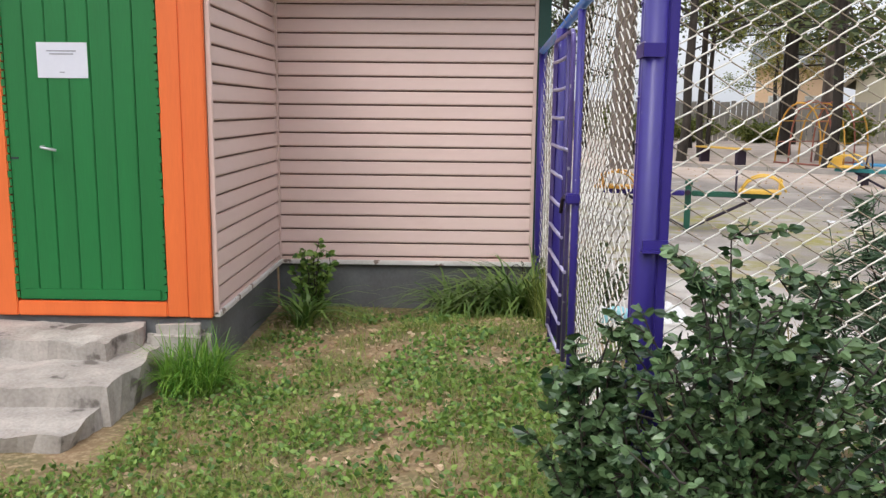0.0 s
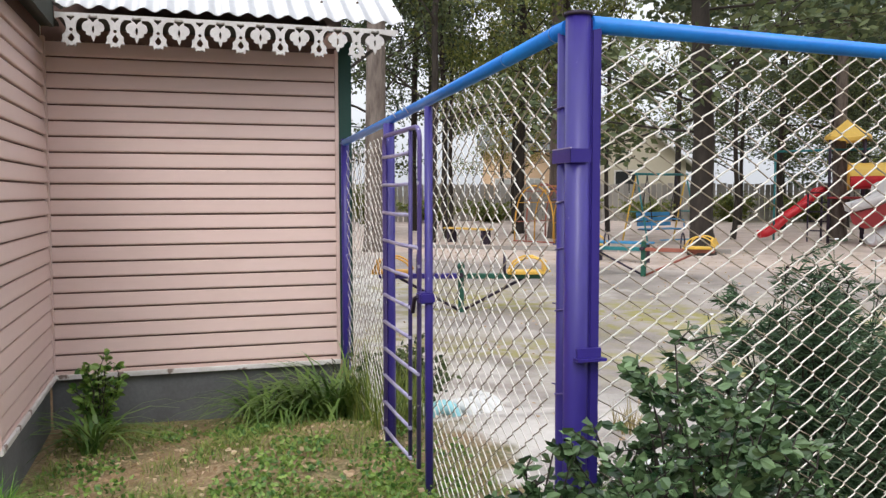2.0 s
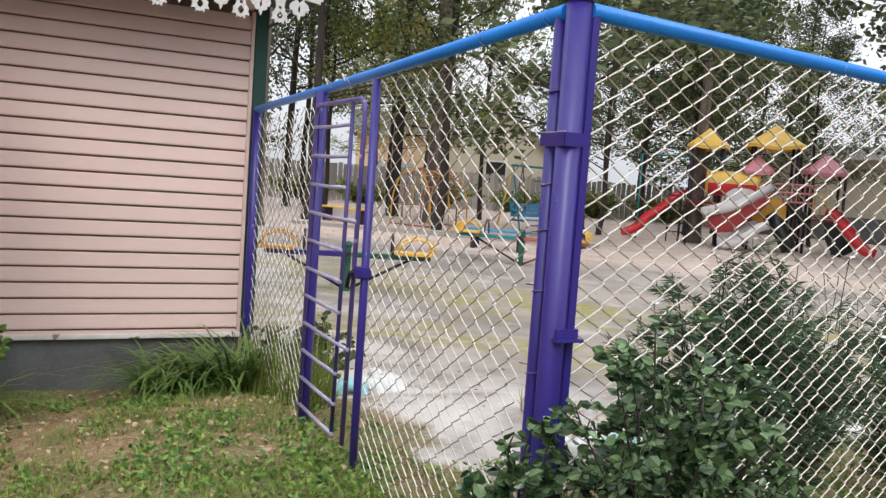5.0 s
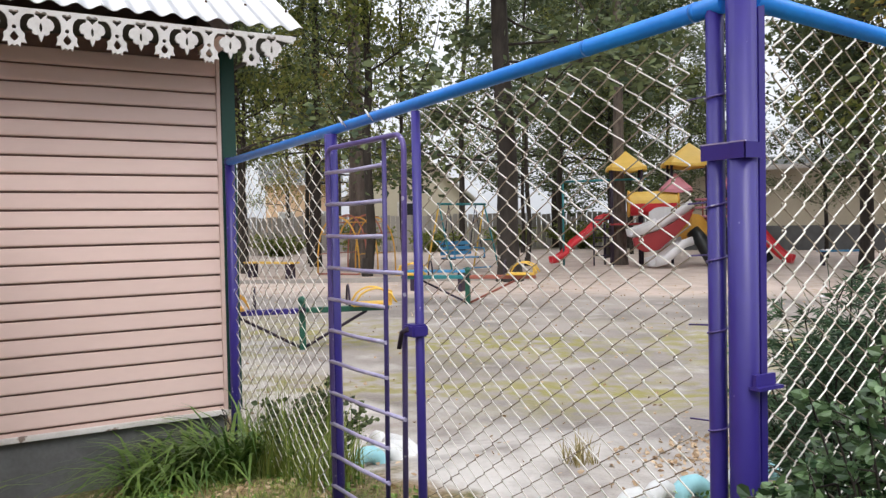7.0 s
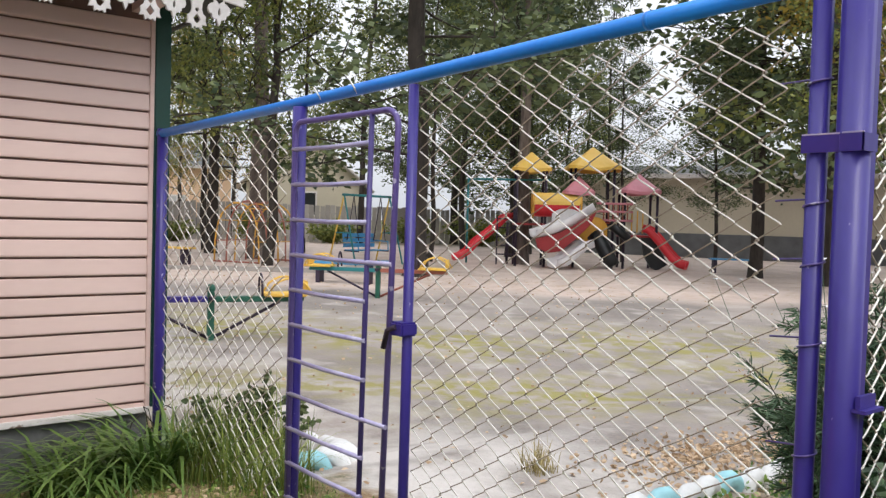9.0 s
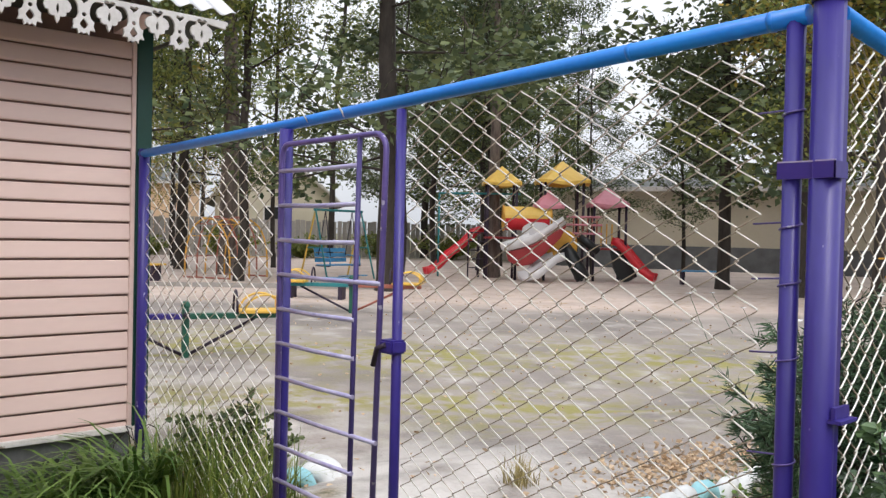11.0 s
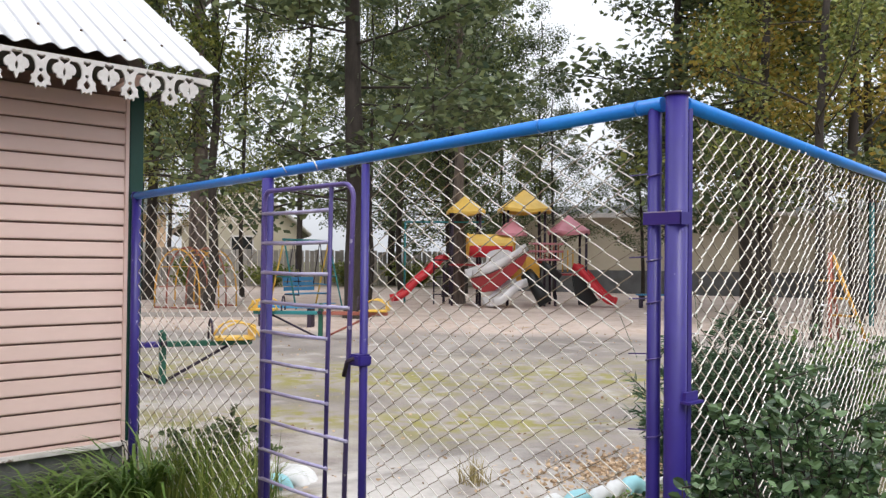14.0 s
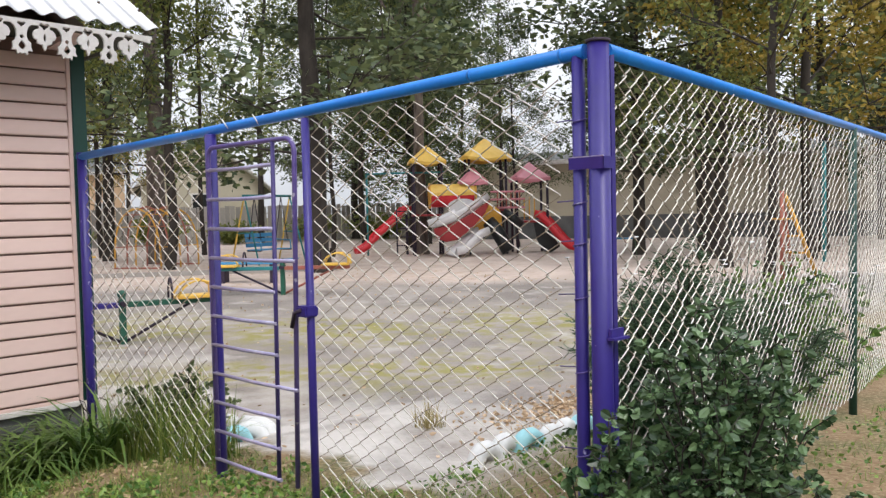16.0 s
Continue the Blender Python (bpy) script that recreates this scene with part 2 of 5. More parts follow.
def tube(bm, pts, r, sides=8, cap=True, r_end=None):
    """A round bar along a line of points; r may taper to r_end."""
    pts = [Vector(p) for p in pts]
    rings, up, k = [], None, len(pts) - 1
    for i, p in enumerate(pts):
        d = (pts[min(i + 1, k)] - pts[max(i - 1, 0)]).normalized()
        if up is None:
            up = d.orthogonal().normalized()
        up = (up - d * up.dot(d)).normalized()
        side = d.cross(up)
        rr = r if r_end is None else r + (r_end - r) * i / k
        rings.append([bm.verts.new(p + (up * math.cos(a) + side * math.sin(a)) * rr)
                      for a in (2 * math.pi * j / sides for j in range(sides))])
    for a, b in zip(rings, rings[1:]):
        for j in range(sides):
            bm.faces.new((a[j], a[(j + 1) % sides], b[(j + 1) % sides], b[j])).smooth = True
    if cap:
        bm.faces.new(rings[0][::-1])
        bm.faces.new(rings[-1])
    return bm


def extrude_profile(bm, prof, x0, x1, m=None):
    """A closed (y, z) outline drawn out along x."""
    b2 = bmesh.new()
    a = [b2.verts.new((x0, y, z)) for y, z in prof]
    b = [b2.verts.new((x1, y, z)) for y, z in prof]
    n = len(prof)
    for i in range(n):
        b2.faces.new((a[i], a[(i + 1) % n], b[(i + 1) % n], b[i]))
    b2.faces.new(a[::-1])
    b2.faces.new(b)
    bmesh.ops.recalc_face_normals(b2, faces=b2.faces[:])
    join(bm, b2, m)
    return bm


def ss(v):
    v = min(1.0, max(0.0, v))
    return v * v * (3 - 2 * v)


def gz(x, y):
    """The height of the ground."""
    yard = 0.06 + 0.22 * ss((x + 1.7) / 1.5) * ss((-y - 0.05) / 1.35)
    rise = 0.24 * ss((0.72 * x + 0.69 * y - 1.0) / 13.0)
    return yard * (1 - ss(x / 9.0)) + rise + 0.012 * noise.noise((x * 0.9, y * 0.9, 0.3))


def scatter_leaves(count, place, size, rng, shape="oval", fold=0.25):
    """Many small leaves in one mesh; place(rng) gives a point and a direction in which the leaf reaches."""
    verts, faces = [], []
    for _ in range(count):
        p, d = place(rng)
        d = Vector(d).normalized()
        s = size * rng.uniform(0.65, 1.3)
        w = d.cross(Vector((rng.uniform(-1, 1), rng.uniform(-1, 1), rng.uniform(-0.4, 1)))).normalized()
        u = d.cross(w)
        k = len(verts)
        if shape == "oval":
            wd = s * 0.34
            q = [p, p + d * s * 0.35 + w * wd + u * fold * wd, p + d * s * 0.75 + w * wd * 0.7 + u * fold * wd, p + d * s,
                 p + d * s * 0.75 - w * wd * 0.7 + u * fold * wd, p + d * s * 0.35 - w * wd + u * fold * wd]
            verts += q
            faces += [(k, k + 1, k + 2, k + 3), (k, k + 3, k + 4, k + 5)]
        else:
            wd = s * (0.30 if shape == "clump" else 0.055)
            verts += [p - w * wd * 0.3, p + d * s * 0.5 + w * wd, p + d * s, p + d * s * 0.4 - w * wd]
            faces += [(k, k + 1, k + 2, k + 3)]
    return verts, faces


def mesh_from(verts, faces, mat, name):
    me = bpy.data.meshes.new(name)
    me.from_pydata([tuple(v) for v in verts], [], faces)
    me.materials.append(mat)
    return me


# ---------------- ground ----------------
def build_ground():
    bm = bmesh.new()
    xs = sorted(set([round(-8 + 0.25 * i, 3) for i in range(73)] + [10 + 2.0 * i for i in range(1, 26)] + [-200, -80, -30, -15, 75, 110, 200, 400]))
    ys = sorted(set([round(-8 + 0.25 * i, 3) for i in range(65)] + [8 + 2.0 * i for i in range(1, 26)] + [-200, -80, -30, -15, 75, 110, 200, 400]))
    grid = [[bm.verts.new((x, y, gz(x, y))) for x in xs] for y in ys]
    for j in range(len(ys) - 1):
        for i in range(len(xs) - 1):
            bm.faces.new((grid[j][i], grid[j][i + 1], grid[j + 1][i + 1], grid[j + 1][i])).smooth = True
    m = bpy.data.materials.new("soil_sand_and_asphalt")
    m.use_nodes = True
    n, l = m.node_tree.nodes, m.node_tree.links
    b = n["Principled BSDF"]
    b.inputs["Roughness"].default_value = 0.95
    co = n.new("ShaderNodeTexCoord")
    sep = n.new("ShaderNodeSeparateXYZ")
    l.new(co.outputs["Object"], sep.inputs["Vector"])

    def tex(s, detail=5.0):
        t = n.new("ShaderNodeTexNoise")
        t.inputs["Scale"].default_value, t.inputs["Detail"].default_value = s, detail
        l.new(co.outputs["Object"], t.inputs["Vector"])
        return t.outputs["Fac"]

    def rng(v, a, c):
        t = n.new("ShaderNodeMapRange")
        t.inputs["From Min"].default_value, t.inputs["From Max"].default_value = a, c
        l.new(v, t.inputs["Value"])
        return t.outputs[0]

    def mix(f, a, c):
        t = n.new("ShaderNodeMix")
        t.data_type = "RGBA"
        l.new(f, t.inputs["Factor"])
        for key, v in (("A", a), ("B", c)):
            if isinstance(v, tuple):
                t.inputs[key].default_value = (*v, 1)
            else:
                l.new(v, t.inputs[key])
        return t.outputs["Result"]

    def math_node(op, a, c):
        t = n.new("ShaderNodeMath")
        t.operation = op
        for i, v in enumerate((a, c)):
            if isinstance(v, (int, float)):
                t.inputs[i].default_value = v
            else:
                l.new(v, t.inputs[i])
        return t.outputs[0]

    yard = mix(rng(tex(3.0), 0.4, 0.65), (0.24, 0.155, 0.085), (0.12, 0.115, 0.045))
    yard = mix(rng(tex(40.0), 0.45, 0.7), yard, (0.36, 0.27, 0.16))
    asphalt = mix(rng(tex(0.7), 0.38, 0.62), (0.36, 0.315, 0.285), (0.21, 0.185, 0.17))
    asphalt = mix(rng(tex(2.2), 0.55, 0.72), asphalt, (0.45, 0.41, 0.38))
    asphalt = mix(rng(tex(60.0), 0.5, 0.75), asphalt, (0.34, 0.29, 0.25))
    moss = math_node("MULTIPLY", rng(tex(0.5), 0.40, 0.54), rng(tex(5.0), 0.42, 0.58))
    band = math_node("MULTIPLY", rng(math_node("ADD", sep.outputs["X"], sep.outputs["Y"]), 1.5, 3.5), rng(math_node("ADD", sep.outputs["X"], sep.outputs["Y"]), 11.0, 8.0))
    moss = math_node("MULTIPLY", math_node("MULTIPLY", moss, band), 0.85)
    pale = math_node("MULTIPLY", rng(sep.outputs["X"], 2.6, 1.2), rng(tex(1.6), 0.40, 0.58))
    asphalt = mix(pale, asphalt, (0.60, 0.56, 0.525))
    asphalt = mix(moss, asphalt, (0.27, 0.245, 0.055))
    sand = mix(rng(tex(1.3), 0.35, 0.7), (0.64, 0.525, 0.465), (0.50, 0.40, 0.345))
    sand = mix(rng(tex(6.0), 0.55, 0.75), sand, (0.46, 0.32, 0.19))
    wob = math_node("MULTIPLY", tex(0.5), 3.0)
    far = math_node("ADD", math_node("ADD", math_node("MULTIPLY", sep.outputs["X"], 0.72), math_node("MULTIPLY", sep.outputs["Y"], 0.69)), wob)
    field = mix(rng(far, 11.2, 12.6), asphalt, sand)
    field = mix(rng(far, 34.0, 40.0), field, (0.12, 0.11, 0.04))
    inside = rng(math_node("ADD", sep.outputs["X"], math_node("MULTIPLY", math_node("SUBTRACT", tex(2.5), 0.5), 0.9)), 0.40, 0.55)
    both = math_node("MULTIPLY", inside, rng(math_node("SUBTRACT", sep.outputs["Y"], math_node("MULTIPLY", sep.outputs["X"], 0.12)), -2.9, -2.5))
    l.new(mix(both, yard, field), b.inputs["Base Color"])
    bp = n.new("ShaderNodeBump")
    bp.inputs["Strength"].default_value, bp.inputs["Distance"].default_value = 0.6, 0.02
    l.new(tex(25.0, 8.0), bp.inputs["Height"])
    l.new(bp.outputs["Normal"], b.inputs["Normal"])
    single("ground", bm, m, "bare soil yard, worn grey asphalt and pale trodden sand", "ground", "structure")


build_ground()

# ---------------- house ----------------
SID_Z0, SID_Z1, STEP = 0.395, 2.49, 0.0967
PORCH_X, PORCH_Y = -1.81, -1.62


def siding_wall(name, length, m, label, extra=""):
    """A wall with thickness, and boards of its own on its outer face (towards -y before m)."""
    wall = thing(name, label, "wall", kind="structure")
    wall.matrix_world = m
    part("backing", box(bmesh.new(), 0, length, 0.0, 0.14, SID_Z0, SID_Z1 + 0.35), M_GROOVE, wall)
    prof = [(0.0, 0.0), (-0.016, 0.0), (-0.020, 0.004), (-0.021, 0.012), (-0.013, 0.081), (-0.010, 0.0858), (0.0, 0.0858)]
    me = mesh_of(extrude_profile(bmesh.new(), prof, 0.025, length - 0.025), M_SIDING, "siding_board")
    for i in range(21):
        ob = part("siding_board", me, None, wall)
        ob.location = (0, 0, SID_Z0 + 0.05 + i * STEP)
    part("starter_board", box(bmesh.new(), 0.025, length - 0.025, -0.02, 0.0, SID_Z0 + 0.01, SID_Z0 + 0.039, bevel=0.004), M_SIDING, wall)
    for x in (0.0, length - 0.024):
        part("end_strip", box(bmesh.new(), x, x + 0.024, -0.026, 0.0, SID_Z0, SID_Z1, bevel=0.003), M_SIDING, wall)
    part("drip_strip", box(bmesh.new(), 0, length, -0.034, 0.0, SID_Z0 - 0.012, SID_Z0 + 0.02, bevel=0.004), M_TRIM, wall, "chipped white drip strip")
    return wall


def plinth(name, length, m):
    bm = bmesh.new()
    box(bm, 0, length, 0.012, 0.2, -0.3, SID_Z0 - 0.014)
    ob = single(name, bm, M_PLINTH, "dark grey rendered concrete plinth under siding", "plinth", "structure")
    ob.matrix_world = m


def build_house():
    front = pose(PORCH_X, 0, 0)
    siding_wall("wall_front", -PORCH_X, front, "pale pink horizontal siding on the front wall")
    # porch side wall faces +x: its length runs from the porch front back to the house wall
    m_side = pose(PORCH_X, PORCH_Y, 0, 0, 0, 90)
    siding_wall("wall_porch_side", -PORCH_Y - 0.03, m_side, "pale pink horizontal siding on the porch side")
    plinth("plinth_front", -PORCH_X, pose(PORCH_X, 0, 0))
    plinth("plinth_porch", -PORCH_Y, m_side)
    # remaining plain walls that close the house
    bm = bmesh.new()
    box(bm, -0.14, -0.0, 0.142, 4.0, -0.3, 2.78)
    box(bm, -5.0, -0.142, 3.86, 4.0, -0.3, 2.78)
    box(bm, -5.0, -4.86, PORCH_Y + 0.15, 3.858, -0.3, 2.78)
    single("wall_back", bm, M_SIDING, "plain pink outer walls of the house", "wall", "structure")
    corner = thing("corner_board", "dark green painted corner board of the house", "trim", kind="structure")
    part("board", box(bmesh.new(), 0.002, 0.085, -0.03, 0.006, 0.41, 2.65, bevel=0.003), M_DGREEN, corner)
    part("edge_board", box(bmesh.new(), 0.06, 0.088, 0.008, 0.12, 0.41, 2.65, bevel=0.003), M_DGREEN, corner)


def build_door_front():
    wall = thing("wall_porch_front", "orange painted porch front around a green door", "wall", kind="structure")
    y = PORCH_Y
    x_d0, x_d1 = -2.83, -2.06
    # broad orange boards at the corner, header, left side
    part("corner_plank", box(bmesh.new(), -1.932, PORCH_X - 0.002, y - 0.03, y + 0.1, 0.385, 2.7, bevel=0.005), M_ORANGE, wall)
    part("frame_plank", box(bmesh.new(), x_d1 + 0.012, -1.936, y - 0.018, y + 0.1, 0.385, 2.7, bevel=0.005), M_ORANGE, wall)
    part("frame_plank", box(bmesh.new(), -2.96, x_d0 - 0.012, y - 0.02, y + 0.1, 0.385, 2.7, bevel=0.005), M_ORANGE, wall)
    part("threshold", box(bmesh.new(), x_d0 - 0.01, x_d1 + 0.01, y - 0.02, y + 0.1, 0.385, 0.465, bevel=0.006), M_ORANGE, wall)
    part("lintel", box(bmesh.new(), x_d0 - 0.01, x_d1 + 0.01, y - 0.02, y + 0.1, 2.43, 2.7, bevel=0.005), M_ORANGE, wall)
    for i in range(10):
        part("plank", box(bmesh.new(), -3.17 - 0.2 * i, -2.972 - 0.2 * i, y, y + 0.1, 0.385, 2.7, bevel=0.006), M_ORANGE, wall)
    bm = box(bmesh.new(), -4.96, PORCH_X - 0.01, y + 0.012, y + 0.15, -0.3, 0.38)
    single("plinth_door", bm, M_PLINTH, "grey concrete base under the door", "plinth", "structure")
    door = thing("door_1", "closed green plank door with paper notice and steel handle", "door", kind="structure")
    rng = random.Random(5)
    xs = [x_d0 + (x_d1 - x_d0) * k / 7 for k in range(8)]
    for a, c in zip(xs, xs[1:]):
        part("plank", box(bmesh.new(), a + 0.0012, c - 0.0012, y - 0.012 - rng.uniform(0, 0.003), y + 0.03, 0.47, 2.42, bevel=0.004), M_GREEN, door)
    part("bottom_rail", box(bmesh.new(), x_d0 + 0.03, x_d1 - 0.02, y - 0.022, y - 0.0125, 0.475, 0.53, bevel=0.003), M_GREEN, door)
    # ragged green lip of felt along the edge
    bm = bmesh.new()
    for k in range(46):
        z = 0.48 + k * 0.042
        w = rng.uniform(0.006, 0.016)
        box(bm, x_d1 - 0.004, x_d1 + w, y - 0.021, y - 0.016, z, z + 0.034)
        box(bm, x_d0 - w, x_d0 + 0.004, y - 0.021, y - 0.016, z, z + 0.034)
    part("felt_edge", bm, M_GREEN, door, "ragged green felt edge")
    h = part("handle", tube(bmesh.new(), [(-2.65, y - 0.012, 1.27), (-2.65, y - 0.05, 1.27), (-2.645, y - 0.055, 1.268), (-2.57, y - 0.055, 1.253)], 0.007),
             M_ZINC, door, "small steel lever handle")
    part("keyhole", box(bmesh.new(), -2.83, -2.785, y - 0.016, y - 0.0125, 1.205, 1.216), M_IRON, door)
    note = thing("paper_notice", "white paper notice pinned to the green door", "notice")
    part("sheet", box(bmesh.new(), -2.655, -2.4, y - 0.019, y - 0.0165, 1.615, 1.79), M_PAPER, note)
    for w, z in ((0.075, 1.745), (0.06, 1.73), (0.012, 1.64)):
        part("print_line", box(bmesh.new(), -2.53 - w, -2.53 + w, y - 0.0205, y - 0.0195, z, z + 0.006), M_INK, note)


def corrugated(bm, length, depth, pitch, amp, thick=0.004, over=0.0):
    """A wavy sheet: waves across x, length along x, running up y by depth."""
    n = max(4, int(length / pitch * 8))
    top, bot = [], []
    for r in range(2):
        top.append([bm.verts.new((length * i / n, depth * r, amp * math.cos(2 * math.pi * (length * i / n) / pitch))) for i in range(n + 1)])
        bot.append([bm.verts.new((v.co.x, v.co.y, v.co.z - thick)) for v in top[-1]])
    for i in range(n):
        bm.faces.new((top[0][i], top[0][i + 1], top[1][i + 1], top[1][i])).smooth = True
        bm.faces.new((bot[0][i + 1], bot[0][i], bot[1][i], bot[1][i + 1])).smooth = True
        bm.faces.new((top[0][i], bot[0][i], bot[0][i + 1], top[0][i + 1]))
        bm.faces.new((top[1][i], top[1][i + 1], bot[1][i + 1], bot[1][i]))
    for k in (0, n):
        bm.faces.new((top[0][k], top[1][k], bot[1][k], bot[0][k]))
    return bm


def build_roof():
    roof = thing("roof", "bright corrugated metal roof with screw heads", "roof", kind="structure")
    x0, x1, y0, z0, tilt = -1.665, 0.34, -0.47, 2.594, 32.0
    cut = [(x0, 0.94), (x0 + 0.936, x1 - x0 - 0.966)]
    for x, w in cut:
        bm = corrugated(bmesh.new(), w + 0.03, 3.6, 0.117, 0.013)
        ob = part("roof_sheet", bm, M_ZINC, roof)
        ob.matrix_local = pose(x, y0, z0 + (0.004 if x > x0 else 0), tilt, 0, 0)
    bm = bmesh.new()
    for k in range(9):
        for row in (0.25, 1.3):
            b2 = bmesh.new()
            bmesh.ops.create_cone(b2, cap_ends=True, segments=8, radius1=0.009, radius2=0.007, depth=0.01)
            join(bm, b2, pose(x0, y0, z0, tilt) @ Matrix.Translation((0.117 * (2 * k) + 0.117, row + 0.03 * (k % 2), 0.02)))
    part("screw_heads", bm, M_SCREW, roof)
    bm = corrugated(bmesh.new(), 5.6, 3.6, 0.117, 0.013)
    ob = part("roof_sheet", bm, M_ZINC, roof)
    ob.matrix_local = pose(x1, 5.6, z0, tilt, 0, 180)
    soffit = thing("soffit", "dark underside boards of the eaves", "soffit", kind="structure")
    part("board", box(bmesh.new(), x0, x1 - 0.03, -0.42, 0.0, 2.545, 2.56), M_SOFFIT, soffit)
    part("gable_board", box(bmesh.new(), 0.30, 0.318, -0.44, 2.55, -0.03, -0.01, None), M_SOFFIT, soffit)
    soffit.children[-1].matrix_local = pose(0, 0, 2.58, 0, 0, 0)
    for k in range(2):
        bm = bmesh.new()
        b2 = bmesh.new()
        v = [b2.verts.new(p) for p in ((0.0, 0.0, 2.5), (0.0, 4.0, 2.5), (0.0, 2.55, 4.35), (0.0, -0.4, 2.53))]
        b2.faces.new(v)
        ex = bmesh.ops.extrude_face_region(b2, geom=b2.faces[:])
        for e in ex["geom"]:
            if isinstance(e, bmesh.types.BMVert):
                e.co.x -= 0.1
        join(bm, b2, Matrix.Translation((-0.02 - k * 4.85, 0, 0)))
        part("gable", bm, M_SIDING, soffit)
    # porch roof: eave along y, rising away from it
    porch = thing("porch_roof", "corrugated metal roof over the porch", "roof", kind="structure")
    bm = corrugated(bmesh.new(), 1.9, 1.7, 0.117, 0.013)
    part("roof_sheet", bm, M_ZINC, porch).matrix_local = pose(-1.665, -2.05, 2.63, 0, 0, 90) @ pose(0, 0, 0, 32, 0, 0)
    bm = corrugated(bmesh.new(), 1.9, 1.7, 0.117, 0.013)
    part("roof_sheet", bm, M_ZINC, porch).matrix_local = pose(-4.54, -0.15, 2.63, 0, 0, -90) @ pose(0, 0, 0, 32, 0, 0)
    part("eave_board", box(bmesh.new(), -1.70, -1.675, -2.0, -0.45, 2.47, 2.605), M_SOFFIT, porch)
    part("underside", box(bmesh.new(), -1.805, -1.702, -2.0, -0.03, 2.55, 2.57), M_SOFFIT, porch)
    part("ceiling_board", box(bmesh.new(), -4.4, PORCH_X - 0.005, -2.0, -0.005, 2.79, 2.81), M_SOFFIT, porch)


def build_lace():
    """A sawn wooden lace board: one outline with cut-out hearts and drops, drawn along x."""
    P = 0.2325
    cu = bpy.data.curves.new("lace", "CURVE")
    cu.dimensions, cu.fill_mode, cu.extrude = "2D", "BOTH", 0.008

    def spline(pts):
        s = cu.splines.new("POLY")
        s.points.add(len(pts) - 1)
        for q, (x, y) in zip(s.points, pts):
            q.co = (x, y, 0, 1)
        s.use_cyclic_u = True

    pend = [(-0.052, -0.026), (-0.036, -0.040), (-0.027, -0.062), (-0.025, -0.092), (-0.032, -0.112), (-0.046, -0.124), (-0.044, -0.146),
            (-0.052, -0.166), (-0.029, -0.164), (-0.024, -0.188), (-0.011, -0.176), (0.0, -0.184)]
    pend = pend + [(-x, y) for x, y in pend[-2::-1]]
    leafs = [(-0.034, -0.026), (-0.030, -0.040), (-0.048, -0.046), (-0.062, -0.058), (-0.068, -0.078), (-0.060, -0.096), (-0.044, -0.100),
             (-0.043, -0.116), (-0.026, -0.124), (-0.014, -0.122), (-0.008, -0.142), (0.0, -0.156)]
    leafs = [(x * 0.88, y) for x, y in leafs]
    leafs = leafs + [(-x, y) for x, y in leafs[-2::-1]]
    n = 8
    out = []
    for k in range(n):
        c = P * (k + 0.36)
        out += [(c + x, y) for x, y in pend]
        out += [(c + P / 2 + x, y) for x, y in leafs]
    w = P * n + 0.1
    out += [(w, -0.04), (w - 0.0, 0.0), (0.0, 0.0), (0.0, -0.036)]
    spline(out)
    heart = [(0, -0.050), (0.012, -0.036), (0.024, -0.028), (0.027, -0.017), (0.017, -0.010), (0.006, -0.014), (0, -0.020), (-0.006, -0.014),
             (-0.017, -0.010), (-0.027, -0.017), (-0.024, -0.028), (-0.012, -0.036)]
    small = [(x * 0.8, y * 0.8 - 0.006) for x, y in heart]
    drop = [(0, -0.112), (0.012, -0.128), (0.019, -0.140), (0.011, -0.154), (0.0, -0.162), (-0.011, -0.154), (-0.019, -0.140), (-0.012, -0.128)]
    dot = [(0.0105 * math.cos(a), -0.094 + 0.0105 * math.sin(a)) for a in (k * math.pi / 4 for k in range(8))]
    slot = [(0, -0.112), (0.007, -0.095), (0.006, -0.078), (0, -0.064), (-0.006, -0.078), (-0.007, -0.095)]
    for k in range(n):
        c = P * (k + 0.36)
        for shape, off in ((small, 0), (drop, 0), (dot, 0), (slot, P / 2), (heart, P / 2)):
            spline([(c + off + x, y) for x, y in shape])
    tmp = bpy.data.objects.new("lace_tmp", cu)
    me = bpy.data.meshes.new_from_object(tmp)
    bpy.data.objects.remove(tmp)
    me.materials.append(M_LACE)
    lace = thing("lace_board", "white carved wooden lace board under the eaves", "trim", kind="structure")
    ob = part("fretwork", me, None, lace)
    ob.matrix_local = pose(-1.67, -0.452, 2.556, 90, 0, 0)
    part("back_batten", box(bmesh.new(), -1.665, 0.31, -0.442, -0.425, 2.540, 2.558), M_LACE, lace)


